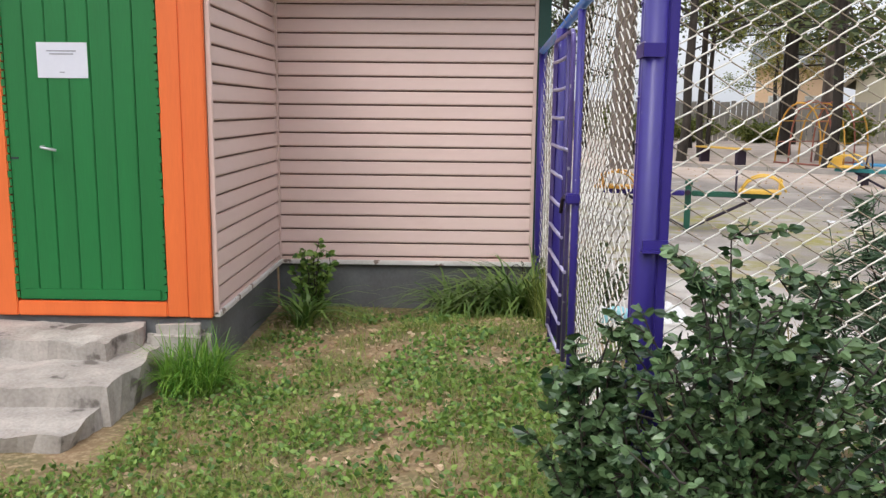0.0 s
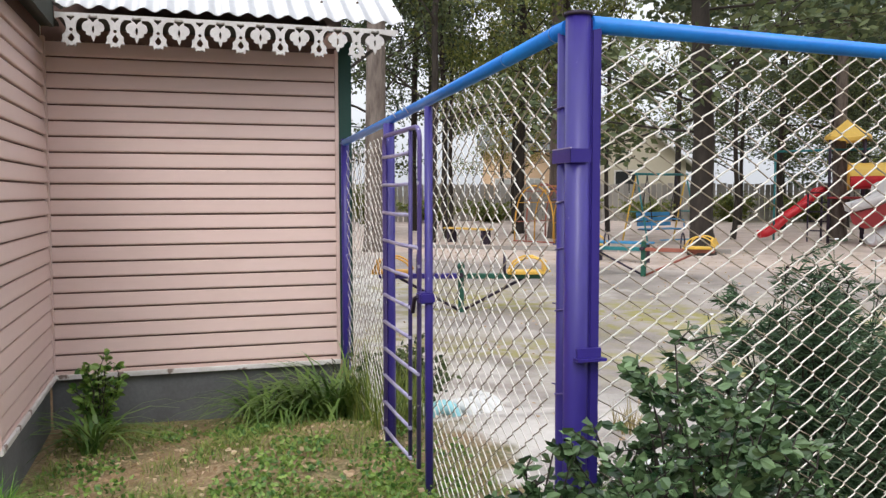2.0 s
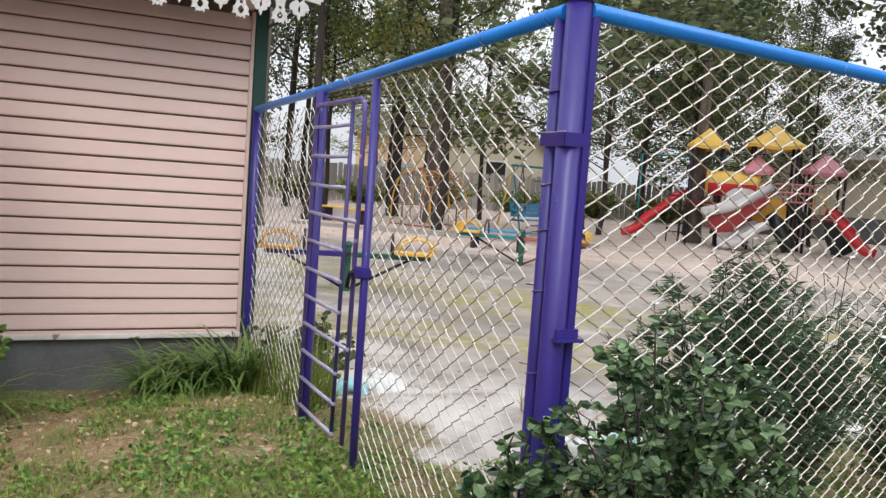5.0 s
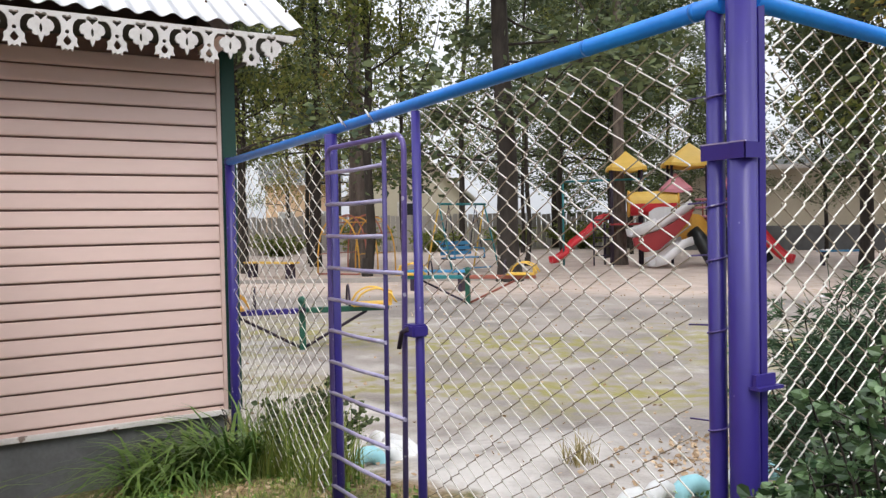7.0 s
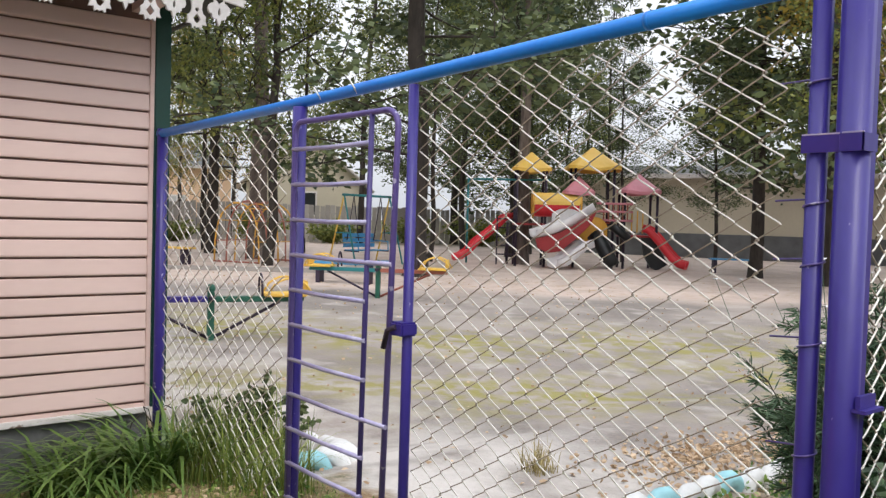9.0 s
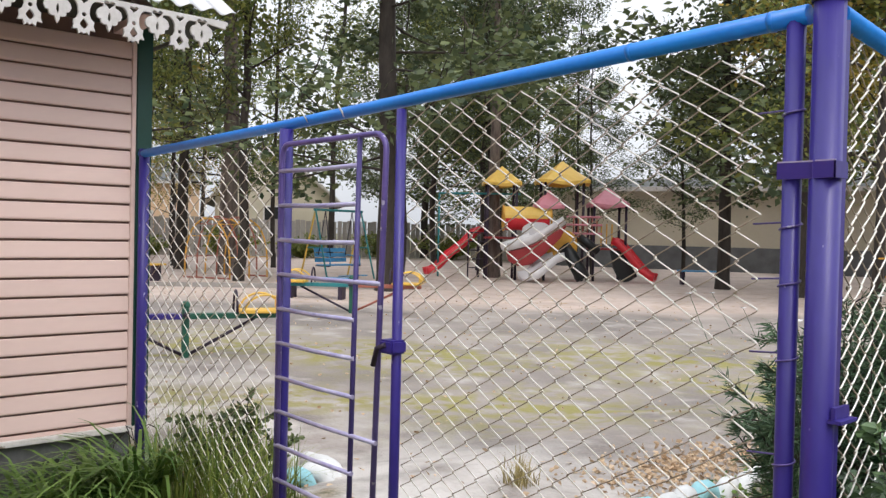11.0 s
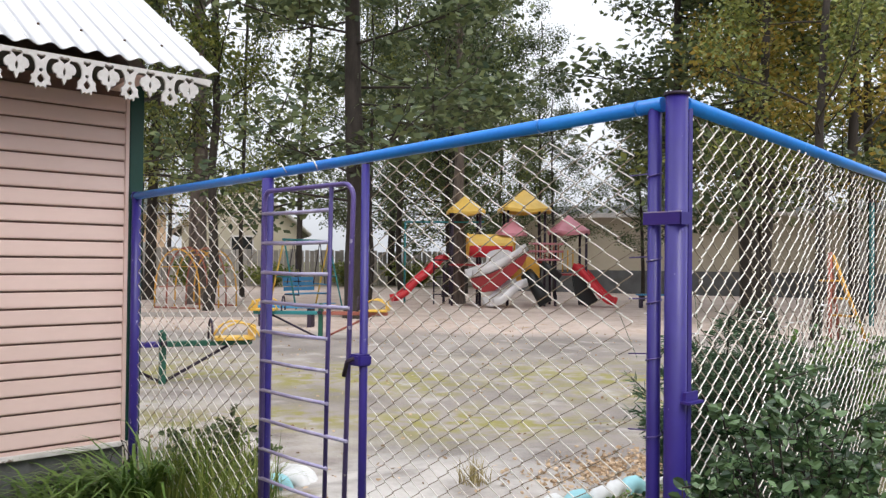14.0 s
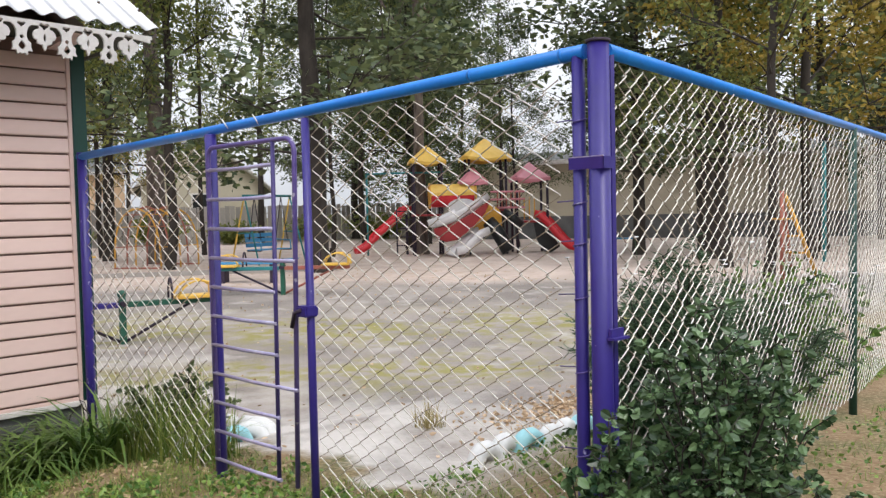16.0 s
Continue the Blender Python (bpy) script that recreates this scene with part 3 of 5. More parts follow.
def build_steps():
    st = thing("porch_steps", "three worn grey concrete steps with chipped edges", "steps", kind="structure")
    y = PORCH_Y
    rng = random.Random(3)
    for k, (x1, ya, yb, z) in enumerate(((-2.19, y - 0.37, y + 0.01, 0.345), (-2.06, y - 0.74, y + 0.0, 0.25), (-2.12, y - 1.06, y - 0.2, 0.15))):
        b2 = bmesh.new()
        bmesh.ops.create_grid(b2, x_segments=30, y_segments=10, size=0.5)
        ex = bmesh.ops.extrude_face_region(b2, geom=b2.faces[:])
        for e in ex["geom"]:
            if isinstance(e, bmesh.types.BMVert):
                e.co.z += 1
        bm = bmesh.new()
        x0 = -3.6
        for v in b2.verts:
            fx, fy, fz = v.co.x + 0.5, v.co.y + 0.5, v.co.z
            p = Vector((x0 + fx * (x1 - x0), ya + fy * (yb - ya), 0.0 if fz < 0.5 else z))
            wob = noise.noise(p * 6) * 0.05 + noise.noise(p * 17) * 0.02
            p.x += wob + (0.05 * (fy - 0.5) if fx > 0.9 else 0)
            p.y += noise.noise(p * 5 + Vector((3, 1, k))) * 0.05 + noise.noise(p * 19) * 0.02
            if fz > 0.5:
                p.z += noise.noise(p * 7) * 0.02 - (0.025 * max(0.0, noise.noise(p * 9) + 0.3) if fy < 0.2 else 0)
            v.co = p
        bmesh.ops.recalc_face_normals(b2, faces=b2.faces[:])
        join(bm, b2)
        part("step", bm, M_CONCRETE, st)
    b2 = box(bmesh.new(), -2.15, -1.80, y - 0.12, y + 0.01, 0.0, 0.36, bevel=0.05)
    for v in b2.verts:
        v.co += Vector((noise.noise(v.co * 7), noise.noise(v.co * 8 + Vector((5, 0, 0))), 0.6 * noise.noise(v.co * 6))) * 0.035
    part("side_block", b2, M_CONCRETE, st)
    path = bmesh.new()
    v = [path.verts.new((x, yy, gz(x, yy) + 0.012)) for x, yy in ((-6, -2.75), (-2.42, -2.8), (-2.36, -3.3), (-2.34, -4.2), (-2.45, -6), (-2.7, -9), (-6, -9))]
    path.faces.new(v)
    single("pavement", path, M_ASPHALT, "worn grey asphalt path before the steps", "path", "structure")


def build_unseen_walls():
    """Plain unseen walls added, away from the playground, to keep out low sky light."""
    for name, x0, x1, y0, y1 in (("wall_south", -15.0, 22.0, -15.3, -15.0), ("wall_west", -15.3, -15.0, -15.0, 12.0)):
        single(name, box(bmesh.new(), x0, x1, y0, y1, -0.3, 4.8), M_UNSEENWALL, "unseen plain wall added to block low sky light", "wall", "structure")


build_unseen_walls()
build_house()
build_door_front()
build_roof()
build_lace()
build_steps()


# ---------------- fence and gate ----------------
RAIL_Z = 1.90
HOUSE_END, CORNER = Vector((0.03, -0.045, 0)), Vector((-0.035, -3.71, 0))
POST_A, POST_B, POST_C = (-0.043, -3.672), (-0.04, -3.74), (0.0, -3.73)
GATE_POST, LATCH_POST = (-0.025, -1.605), (-0.03, -2.335)
F2_DIR = Vector((0.9925, 0.122, 0))


def round_post(parent, x, y, r, top, name="post", label="", mat=None):
    bm = tube(bmesh.new(), [(x, y, gz(x, y) - 0.1), (x, y, 0.8), (x, y, top)], r, 12)
    return part(name, bm, mat or M_PURPLE, parent, label)


def wire_mesh_data(height, wide, diag, seed, lay, r=0.0024):
    """One zigzag wire of a chain-link net, standing up from the origin, stepping along x, a little bent."""
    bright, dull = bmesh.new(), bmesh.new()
    half = diag / 2
    n = int(height / half)
    rng = random.Random(seed)
    pts = []
    for i in range(n + 1):
        s = 1 if i % 2 else -1
        x, z = (wide / 4 + 0.0018) * s + rng.uniform(-0.0016, 0.0016), i * half + rng.uniform(-0.0016, 0.0016)
        pts += [(x - s * wide * 0.035, -0.0028 * s, z - 0.004), (x, 0.0, z), (x - s * wide * 0.035, 0.0028 * s, z + 0.004)]
    # Strands of the shaded lay get the darker wire and are drawn thinner.
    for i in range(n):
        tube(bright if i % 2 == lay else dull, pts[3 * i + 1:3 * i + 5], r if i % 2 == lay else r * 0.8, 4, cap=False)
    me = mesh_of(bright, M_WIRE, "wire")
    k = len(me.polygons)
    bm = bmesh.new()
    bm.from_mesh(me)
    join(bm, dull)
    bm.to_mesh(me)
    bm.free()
    me.materials.append(M_WIRESHADE)
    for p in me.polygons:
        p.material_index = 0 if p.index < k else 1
    return me


def net(parent, a, b, z0, z1, seed, wide, diag, lay):
    """A net of single wires hooked into one another, slightly slack."""
    a, b = Vector(a), Vector(b)
    d = b - a
    ang = math.degrees(math.atan2(d.y, d.x))
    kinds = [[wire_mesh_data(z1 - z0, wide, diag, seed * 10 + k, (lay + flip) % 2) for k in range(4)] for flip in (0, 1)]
    rng = random.Random(seed)
    panel = new("mesh_panel")
    panel.parent = parent
    panel.matrix_local = pose(a.x, a.y, 0, 0, 0, ang)
    step = wide / 2
    for i in range(int(d.length / step)):
        ob = part("wire", rng.choice(kinds[i % 2]), None, panel)
        x = step * (i + 0.5)
        bow = 0.014 * math.sin(x * 2.3 + seed) + 0.008 * noise.noise((x * 3, seed, 0))
        drop = 0.008 * noise.noise((x * 1.4, seed, 3))
        ob.matrix_local = pose(x, bow, z0 + drop + rng.uniform(-0.0015, 0.0015), rng.uniform(-0.25, 0.25), rng.uniform(-0.12, 0.12), 180 * (i % 2))
    return panel


def build_fence():
    f = thing("chain_link_fence", "chain-link fence with purple posts and bright blue rail", "fence")
    round_post(f, 0.035, -0.055, 0.028, RAIL_Z + 0.0, "end_post")
    round_post(f, *GATE_POST, 0.028, RAIL_Z - 0.02, "gate_post")
    round_post(f, *LATCH_POST, 0.017, RAIL_Z - 0.01, "latch_post")
    round_post(f, *POST_A, 0.020, 1.96, "side_post")
    round_post(f, *POST_B, 0.032, 1.975, "corner_post")
    x, y = POST_C
    part("angle_post", box(bmesh.new(), x - 0.012, x + 0.016, y - 0.03, y + 0.012, gz(x, y) - 0.1, 1.97, bevel=0.004), M_PURPLE, f)
    bm = bmesh.new()
    tube(bm, [(*POST_B, 1.974), (*POST_B, 1.983)], 0.036, 14)
    part("post_cap", bm, M_IRON, f, "dark flat cap on the corner post")
    # flat steel straps round the corner posts
    for z, h in ((1.63, 0.034),):
        bm = bmesh.new()
        box(bm, POST_A[0] - 0.0245, POST_A[0] - 0.0205, POST_A[1] - 0.068, POST_A[1] + 0.022, z - h / 2, z + h / 2)
        box(bm, POST_B[0] - 0.035, POST_B[0] - 0.031, POST_B[1] - 0.036, POST_B[1] + 0.01, z - h / 2, z + h / 2)
        box(bm, POST_B[0] - 0.035, POST_B[0] + 0.02, POST_B[1] - 0.037, POST_B[1] - 0.0325, z - h / 2, z + h / 2)
        part("strap", bm, M_PURPLE, f)
        bm = bmesh.new()
        box(bm, POST_A[0] - 0.0252, POST_A[0] - 0.021, POST_A[1] - 0.066, POST_A[1] + 0.021, z + h / 2, z + h / 2 + 0.003)
        box(bm, POST_B[0] - 0.0355, POST_B[0] - 0.031, POST_B[1] - 0.035, POST_B[1] + 0.005, z + h / 2, z + h / 2 + 0.003)
        part("strap_edge", bm, M_RUNG, f, "chipped pale upper edge of the strap")
    bm = box(bmesh.new(), POST_B[0] - 0.02, POST_B[0] + 0.06, POST_B[1] - 0.055, POST_B[1] - 0.028, 1.118, 1.125)
    box(bm, POST_B[0] - 0.015, POST_B[0] + 0.05, POST_B[1] - 0.042, POST_B[1] - 0.033, 1.126, 1.15)
    part("bracket", bm, M_PURPLE, f, "welded steel hinge bracket")
    # tie wires
    for z in (0.75, 1.0, 1.22, 1.38, 1.5, 1.74):
        bm = bmesh.new()
        ring = [(POST_A[0] + 0.0225 * math.cos(a), POST_A[1] + 0.0225 * math.sin(a), z + 0.004 * a) for a in (k * math.pi / 5 for k in range(11))]
        tube(bm, ring + [(POST_A[0] + 0.01, POST_A[1] + 0.09, z + 0.02)], 0.0022, 5)
        part("tie_wire", bm, M_GATE, f)
    # rails
    za, zb = 1.875, 1.955
    pts = [(0.03, -0.03, za), (-0.005, -1.55, za + 0.026), (-0.02, -2.3, za + 0.043), (-0.045, -3.70, zb)]
    part("rail", tube(bmesh.new(), pts, 0.0215, 12), M_BLUE, f)
    s = Vector((-0.01, -3.745, 1.955))
    part("rail", tube(bmesh.new(), [s, s + F2_DIR * 2.5, s + F2_DIR * 5.0, s + F2_DIR * 7.5], 0.0215, 12), M_BLUE, f)
    for q in (3.25, 3.62):
        bm = bmesh.new()
        p = Vector((-0.02 - 0.025 * (q - 2.3) / 1.4, -q, za + 0.043 + (zb - za - 0.043) * (q - 2.3) / 1.4))
        tube(bm, [p + Vector((0, 0.006, 0)), p - Vector((0, 0.006, 0))], 0.0228, 12)
        part("rail_binding", bm, M_BLUE, f, "wire binding on the rail")
    x, y, z = s + F2_DIR * 3.35
    round_post(f, x, y, 0.024, 1.95, "far_post", "dark green line post", M_DGREEN)
    x, y, z = s + F2_DIR * 6.4
    round_post(f, x, y, 0.024, 1.95, "far_post", "dark green line post", M_DGREEN)
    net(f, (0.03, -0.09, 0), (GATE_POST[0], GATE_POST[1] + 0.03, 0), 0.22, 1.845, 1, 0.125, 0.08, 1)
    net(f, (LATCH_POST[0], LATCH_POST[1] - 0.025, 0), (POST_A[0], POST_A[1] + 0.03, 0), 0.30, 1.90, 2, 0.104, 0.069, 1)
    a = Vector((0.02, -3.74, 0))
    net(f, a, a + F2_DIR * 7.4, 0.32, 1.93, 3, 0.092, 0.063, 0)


def build_gate():
    g = thing("metal_gate", "purple ladder-like metal gate of bent pipes", "gate")
    gx = -0.055
    y0, y1, top, low = -1.63, -2.29, 1.815, 0.36
    drift = 0.05
    # bent outer pipe: along the hinge side top, round the corner, down the latch side
    pts = [(gx, y0, low), (gx, y0, top - 0.05)]
    for k in range(5):
        a = math.pi / 2 * k / 4
        pts.append((gx, y0 - 0.04 + 0.04 * math.cos(a), top - 0.045 + 0.045 * math.sin(a)))
    for k in range(6):
        a = math.pi / 2 * k / 5
        pts.append((gx, y1 + 0.06 - 0.06 * math.sin(a), top - 0.06 + 0.06 * math.cos(a)))
    pts.append((gx + 0.005, y1 + drift, low))
    part("outer_frame", tube(bmesh.new(), pts, 0.0105, 10), M_GATE, g)
    part("inner_bar", tube(bmesh.new(), [(gx, -2.14, top), (gx, -2.115, low)], 0.0095, 8), M_GATEDARK, g)
    for k in range(11):
        z = 1.713 - 0.134 * k
        end = -2.135 if k not in (3, 7) else y1 + 0.012 * k / 4
        part("rung", tube(bmesh.new(), [(gx - 0.004, y0 + 0.01, z), (gx - 0.004, (y0 + end) / 2, z - 0.004), (gx - 0.004, end, z)], 0.0085, 8), M_RUNG, g)
    part("latch_plate", box(bmesh.new(), gx - 0.02, gx + 0.045, -2.365, -2.295, 1.085, 1.13, bevel=0.006), M_PURPLE, g, "purple steel latch plate")
    part("latch_bolt", tube(bmesh.new(), [(gx - 0.022, -2.335, 1.115), (gx - 0.026, -2.295, 1.10), (gx - 0.03, -2.28, 1.04)], 0.009, 7), M_IRON, g, "dark iron bolt")
    for yy in (-1.79, -2.03):
        bm = bmesh.new()
        tube(bm, [(gx + 0.03, yy + 0.03, 1.895), (gx, yy + 0.02, 1.925), (gx - 0.02, yy, 1.93), (gx - 0.012, yy - 0.02, 1.90)], 0.003, 5)
        part("wire_hook", bm, M_WIRE, g, "bent wire hook on the rail")


build_fence()
build_gate()


# ---------------- playground ----------------
def bar(name, pts, r, mat, parent, label="", sides=7):
    return part(name, tube(bmesh.new(), pts, r, sides), mat, parent, label)


def seesaw(at, turn, half, beam_mat, far_mat, seats, label):
    """A seesaw: post, two beam halves, struts, box seats with hoop handles."""
    s = thing("seesaw", label, "seesaw", (at[0], at[1], gz(*at)), turn, "seesaws of the playground")
    h = 0.46
    part("post", box(bmesh.new(), -0.035, 0.035, -0.05, 0.05, -0.05, h + 0.07, bevel=0.008), M_PGREEN, s)
    part("pivot", tube(bmesh.new(), [(0, -0.16, h), (0, 0.16, h)], 0.03, 10), M_IRON, s)
    for k, m in ((-1, beam_mat), (1, far_mat)):
        x0, x1 = sorted((0.04 * k, half * k))
        part("beam", box(bmesh.new(), x0, x1, -0.075, 0.075, h - 0.045, h + 0.012, bevel=0.01), m, s)
        bar("strut", [(0.03 * k, 0.03, 0.02), (half * 0.75 * k, 0.03, h - 0.05)], 0.018, M_RUSTRED if far_mat is M_RUSTRED and k > 0 else M_IRON, s)
        sm = seats[0] if k < 0 else seats[1]
        c = half * 0.83 * k
        part("seat", box(bmesh.new(), c - 0.27, c + 0.19, -0.16, 0.16, h + 0.014, h + 0.05, bevel=0.01), sm, s)
        part("backrest", box(bmesh.new(), c + 0.18 * k - 0.015, c + 0.18 * k + 0.015, -0.16, 0.16, h + 0.05, h + 0.19, bevel=0.008), sm, s)
        for side in (-0.165, 0.165):
            bend = [(c + (0.24 - 0.48 * q / 8) * k, side, h + 0.05 + 0.17 * math.sin(math.pi * q / 8) ** 0.6) for q in range(9)]
            bar("arm_hoop", bend, 0.012, sm, s)
        hoop = [(c - 0.3 * k, 0.13 * math.cos(a), h + 0.02 + 0.24 * math.sin(a)) for a in (j * math.pi / 8 for j in range(9))]
        bar("handle", hoop, 0.013, M_IRON, s)
    bm = bmesh.new()
    bmesh.ops.create_uvsphere(bm, u_segments=10, v_segments=6, radius=0.05, matrix=Matrix.Translation((0, 0, h + 0.1)))
    part("finial", bm, M_PGREEN, s)


def arch_climber(at, turn):
    c = thing("arch_climber", "ochre and rusty red metal arch climbing frame", "climbing frame", (at[0], at[1], gz(*at)), turn)
    hoop = [(0.62 * math.cos(a), 1.55 * math.sin(a) ** 0.62) for a in (math.pi * j / 16 for j in range(17))]
    for k in range(5):
        y = (k - 2) * 0.42
        pts = [(x * (1.0 if k % 2 else 1.08), y, z - 0.06 + 0.06 * (k % 2)) for x, z in hoop]
        bar("arch", pts, 0.021, M_OCHRE if k % 2 == 0 else M_RUSTRED, c)
    for j in range(1, 16, 2):
        x, z = hoop[j]
        bar("rung", [(x * 1.04, -0.86, z - 0.03), (x * 1.04, 0.86, z - 0.03)], 0.012, M_OCHRE if j % 4 == 1 else M_RUSTRED, c)
    for y in (-0.86, 0.86):
        bar("foot_bar", [(-0.68, y, 0.02), (0.68, y, 0.02)], 0.02, M_RUSTRED, c)


def swing_set(at, turn):
    """Two A-frames and a beam, with a slatted double bench hung between them."""
    s = thing("swing_set", "metal swing with yellow and teal legs, blue slatted bench", "swing", (at[0], at[1], gz(*at)), turn)
    for x in (-0.85, 0.85):
        for y, m in ((-0.5, M_TEAL), (0.5, M_YELLOW)):
            bar("leg", [(x * 1.04, y, -0.05), (x, 0, 1.78)], 0.022, m, s)
        bar("brace", [(x * 1.02, -0.27, 0.82), (x * 1.02, 0.27, 0.82)], 0.018, M_TEAL, s)
    bar("crossbar", [(-0.9, 0, 1.78), (0.9, 0, 1.78)], 0.032, M_TEAL, s)
    for x in (-0.5, 0.5):
        for y in (-0.2, 0.22):
            bar("hanger", [(x, 0, 1.76), (x, y, 0.62)], 0.012, M_IRON, s)
    for k in range(4):
        part("seat_slat", box(bmesh.new(), -0.58, 0.58, -0.26 + 0.125 * k, -0.155 + 0.125 * k, 0.36, 0.385, bevel=0.006), M_SKY, s)
    for k in range(3):
        part("back_slat", box(bmesh.new(), -0.58, 0.58, 0.25 + 0.02 * k, 0.275 + 0.02 * k, 0.44 + 0.13 * k, 0.54 + 0.13 * k, bevel=0.006), M_SKY, s)
    for x in (-0.56, 0.56):
        bar("bench_arm", [(x, -0.26, 0.37), (x, -0.24, 0.6), (x, 0.29, 0.62), (x, 0.31, 0.8)], 0.018, M_SKY, s)
        bar("bench_rail", [(x, -0.27, 0.35), (x, 0.25, 0.35)], 0.018, M_IRON, s)
    part("footrest", box(bmesh.new(), -0.5, 0.5, -0.6, -0.48, 0.1, 0.125, bevel=0.006), M_SKY, s)


def hip_roof(name, x, z0, z1, half, mat, parent, y=0.0):
    """A four-sided tent roof with a flared, scalloped rim and thickness."""
    bm = bmesh.new()
    n = 24
    rings = []
    for f, dz in ((0.0, 0.0), (0.35, 0.30), (0.72, 0.66), (1.0, 1.0)):
        ring = []
        for k in range(n):
            a = 2 * math.pi * (k + 0.5) / n
            s = 1 / max(abs(math.cos(a)), abs(math.sin(a)))
            rr = half * (f * 0.97 + 0.03) * (0.8 * s + 0.2 * 1.15)
            drop = z1 - (z1 - z0) * dz ** 0.85
            if f == 1.0:
                drop -= 0.05 * half * math.cos(4 * a)
            ring.append(bm.verts.new((x + rr * math.cos(a), y + rr * math.sin(a), drop)))
        rings.append(ring)
    ring = [bm.verts.new((v.co.x, v.co.y, v.co.z - 0.09)) for v in rings[-1]]
    rings.append(ring)
    for a, b in zip(rings, rings[1:]):
        for k in range(n):
            bm.faces.new((a[k], a[(k + 1) % n], b[(k + 1) % n], b[k]))
    bm.faces.new(rings[0])
    return part(name, bm, mat, parent)


def chute(name, pts, width, depth, mat, parent, label="", lip=0.05):
    """An open trough slide along points (x, y, z), with raised rounded sides."""
    bm = bmesh.new()
    P = [Vector(p) for p in pts]
    d0 = (P[-1] - P[0])
    side = Vector((-d0.y, d0.x, 0)).normalized() if Vector((d0.x, d0.y)).length > 1e-6 else Vector((0, 1, 0))
    prof = [(-0.5, 1.0), (-0.42, 1.05), (-0.36, 0.45), (-0.2, 0.08), (0, 0.0), (0.2, 0.08), (0.36, 0.45), (0.42, 1.05), (0.5, 1.0),
            (0.5, 0.0), (0.3, -0.18), (0, -0.25), (-0.3, -0.18), (-0.5, 0.0)]
    rings = []
    for i, p in enumerate(P):
        d = (P[min(i + 1, len(P) - 1)] - P[max(i - 1, 0)]).normalized()
        up = side.cross(d)
        up = up if up.z > 0 else -up
        rings.append([bm.verts.new(p + side * (u * width) + up * (w * depth)) for u, w in prof])
    n = len(prof)
    for a, b in zip(rings, rings[1:]):
        for k in range(n):
            bm.faces.new((a[k], a[(k + 1) % n], b[(k + 1) % n], b[k])).smooth = True
    bm.faces.new(rings[0])
    bm.faces.new(rings[-1][::-1])
    bmesh.ops.recalc_face_normals(bm, faces=bm.faces[:])
    return part(name, bm, mat, parent, label)


def barrel(name, x0, x1, y, z, rad, mat, parent, label, start):
    """Half of a round tunnel along x, a shell with thickness and shallow ribs."""
    bm = bmesh.new()
    n, rings = 12, []
    for i in range(9):
        x = x0 + (x1 - x0) * i / 8
        g = rad * (1.0 + (0.02 if i % 2 else 0.0))
        outer = [(x, y + g * math.cos(a), z + g * math.sin(a)) for a in (start + math.pi * k / n for k in range(n + 1))]
        inner = [(x, y + (g - 0.03) * math.cos(a), z + (g - 0.03) * math.sin(a)) for a in (start + math.pi * k / n for k in range(n, -1, -1))]
        rings.append([bm.verts.new(q) for q in outer + inner])
    m = len(rings[0])
    for a, b in zip(rings, rings[1:]):
        for k in range(m):
            bm.faces.new((a[k], a[(k + 1) % m], b[(k + 1) % m], b[k]))
    for ring in (rings[0], rings[-1]):
        for k in range(n):
            bm.faces.new((ring[k], ring[k + 1], ring[m - 2 - k], ring[m - 1 - k]))
    bmesh.ops.recalc_face_normals(bm, faces=bm.faces[:])
    return part(name, bm, mat, parent, label)


def curved_panel(x0, x1, y, z0, z1, bulge=0.12, thick=0.03):
    """A bowed plastic sheet with rounded upper corners."""
    bm = bmesh.new()
    n, cols = 8, []
    for i in range(n + 1):
        f = i / n
        yy = y - bulge * math.sin(math.pi * f)
        top = z1 - (z1 - z0) * 0.35 * abs(2 * f - 1) ** 3
        cols.append([bm.verts.new((x0 + (x1 - x0) * f, yy + o, zz)) for o, zz in ((0, z0), (0, top), (thick, top), (thick, z0))])
    for a, b in zip(cols, cols[1:]):
        for k in range(4):
            bm.faces.new((a[k], a[(k + 1) % 4], b[(k + 1) % 4], b[k]))
    bm.faces.new(cols[0])
    bm.faces.new(cols[-1][::-1])
    bmesh.ops.recalc_face_normals(bm, faces=bm.faces[:])
    return bm


def wedge(outline, y0, y1):
    """A closed (x, z) outline with thickness along y and softened edges."""
    bm = bmesh.new()
    a = [bm.verts.new((x, y0, z)) for x, z in outline]
    b = [bm.verts.new((x, y1, z)) for x, z in outline]
    n = len(outline)
    for i in range(n):
        bm.faces.new((a[i], a[(i + 1) % n], b[(i + 1) % n], b[i]))
    bm.faces.new(a[::-1])
    bm.faces.new(b)
    bmesh.ops.recalc_face_normals(bm, faces=bm.faces[:])
    bmesh.ops.bevel(bm, geom=bm.edges[:], offset=0.02, segments=2, affect="EDGES")
    return bm


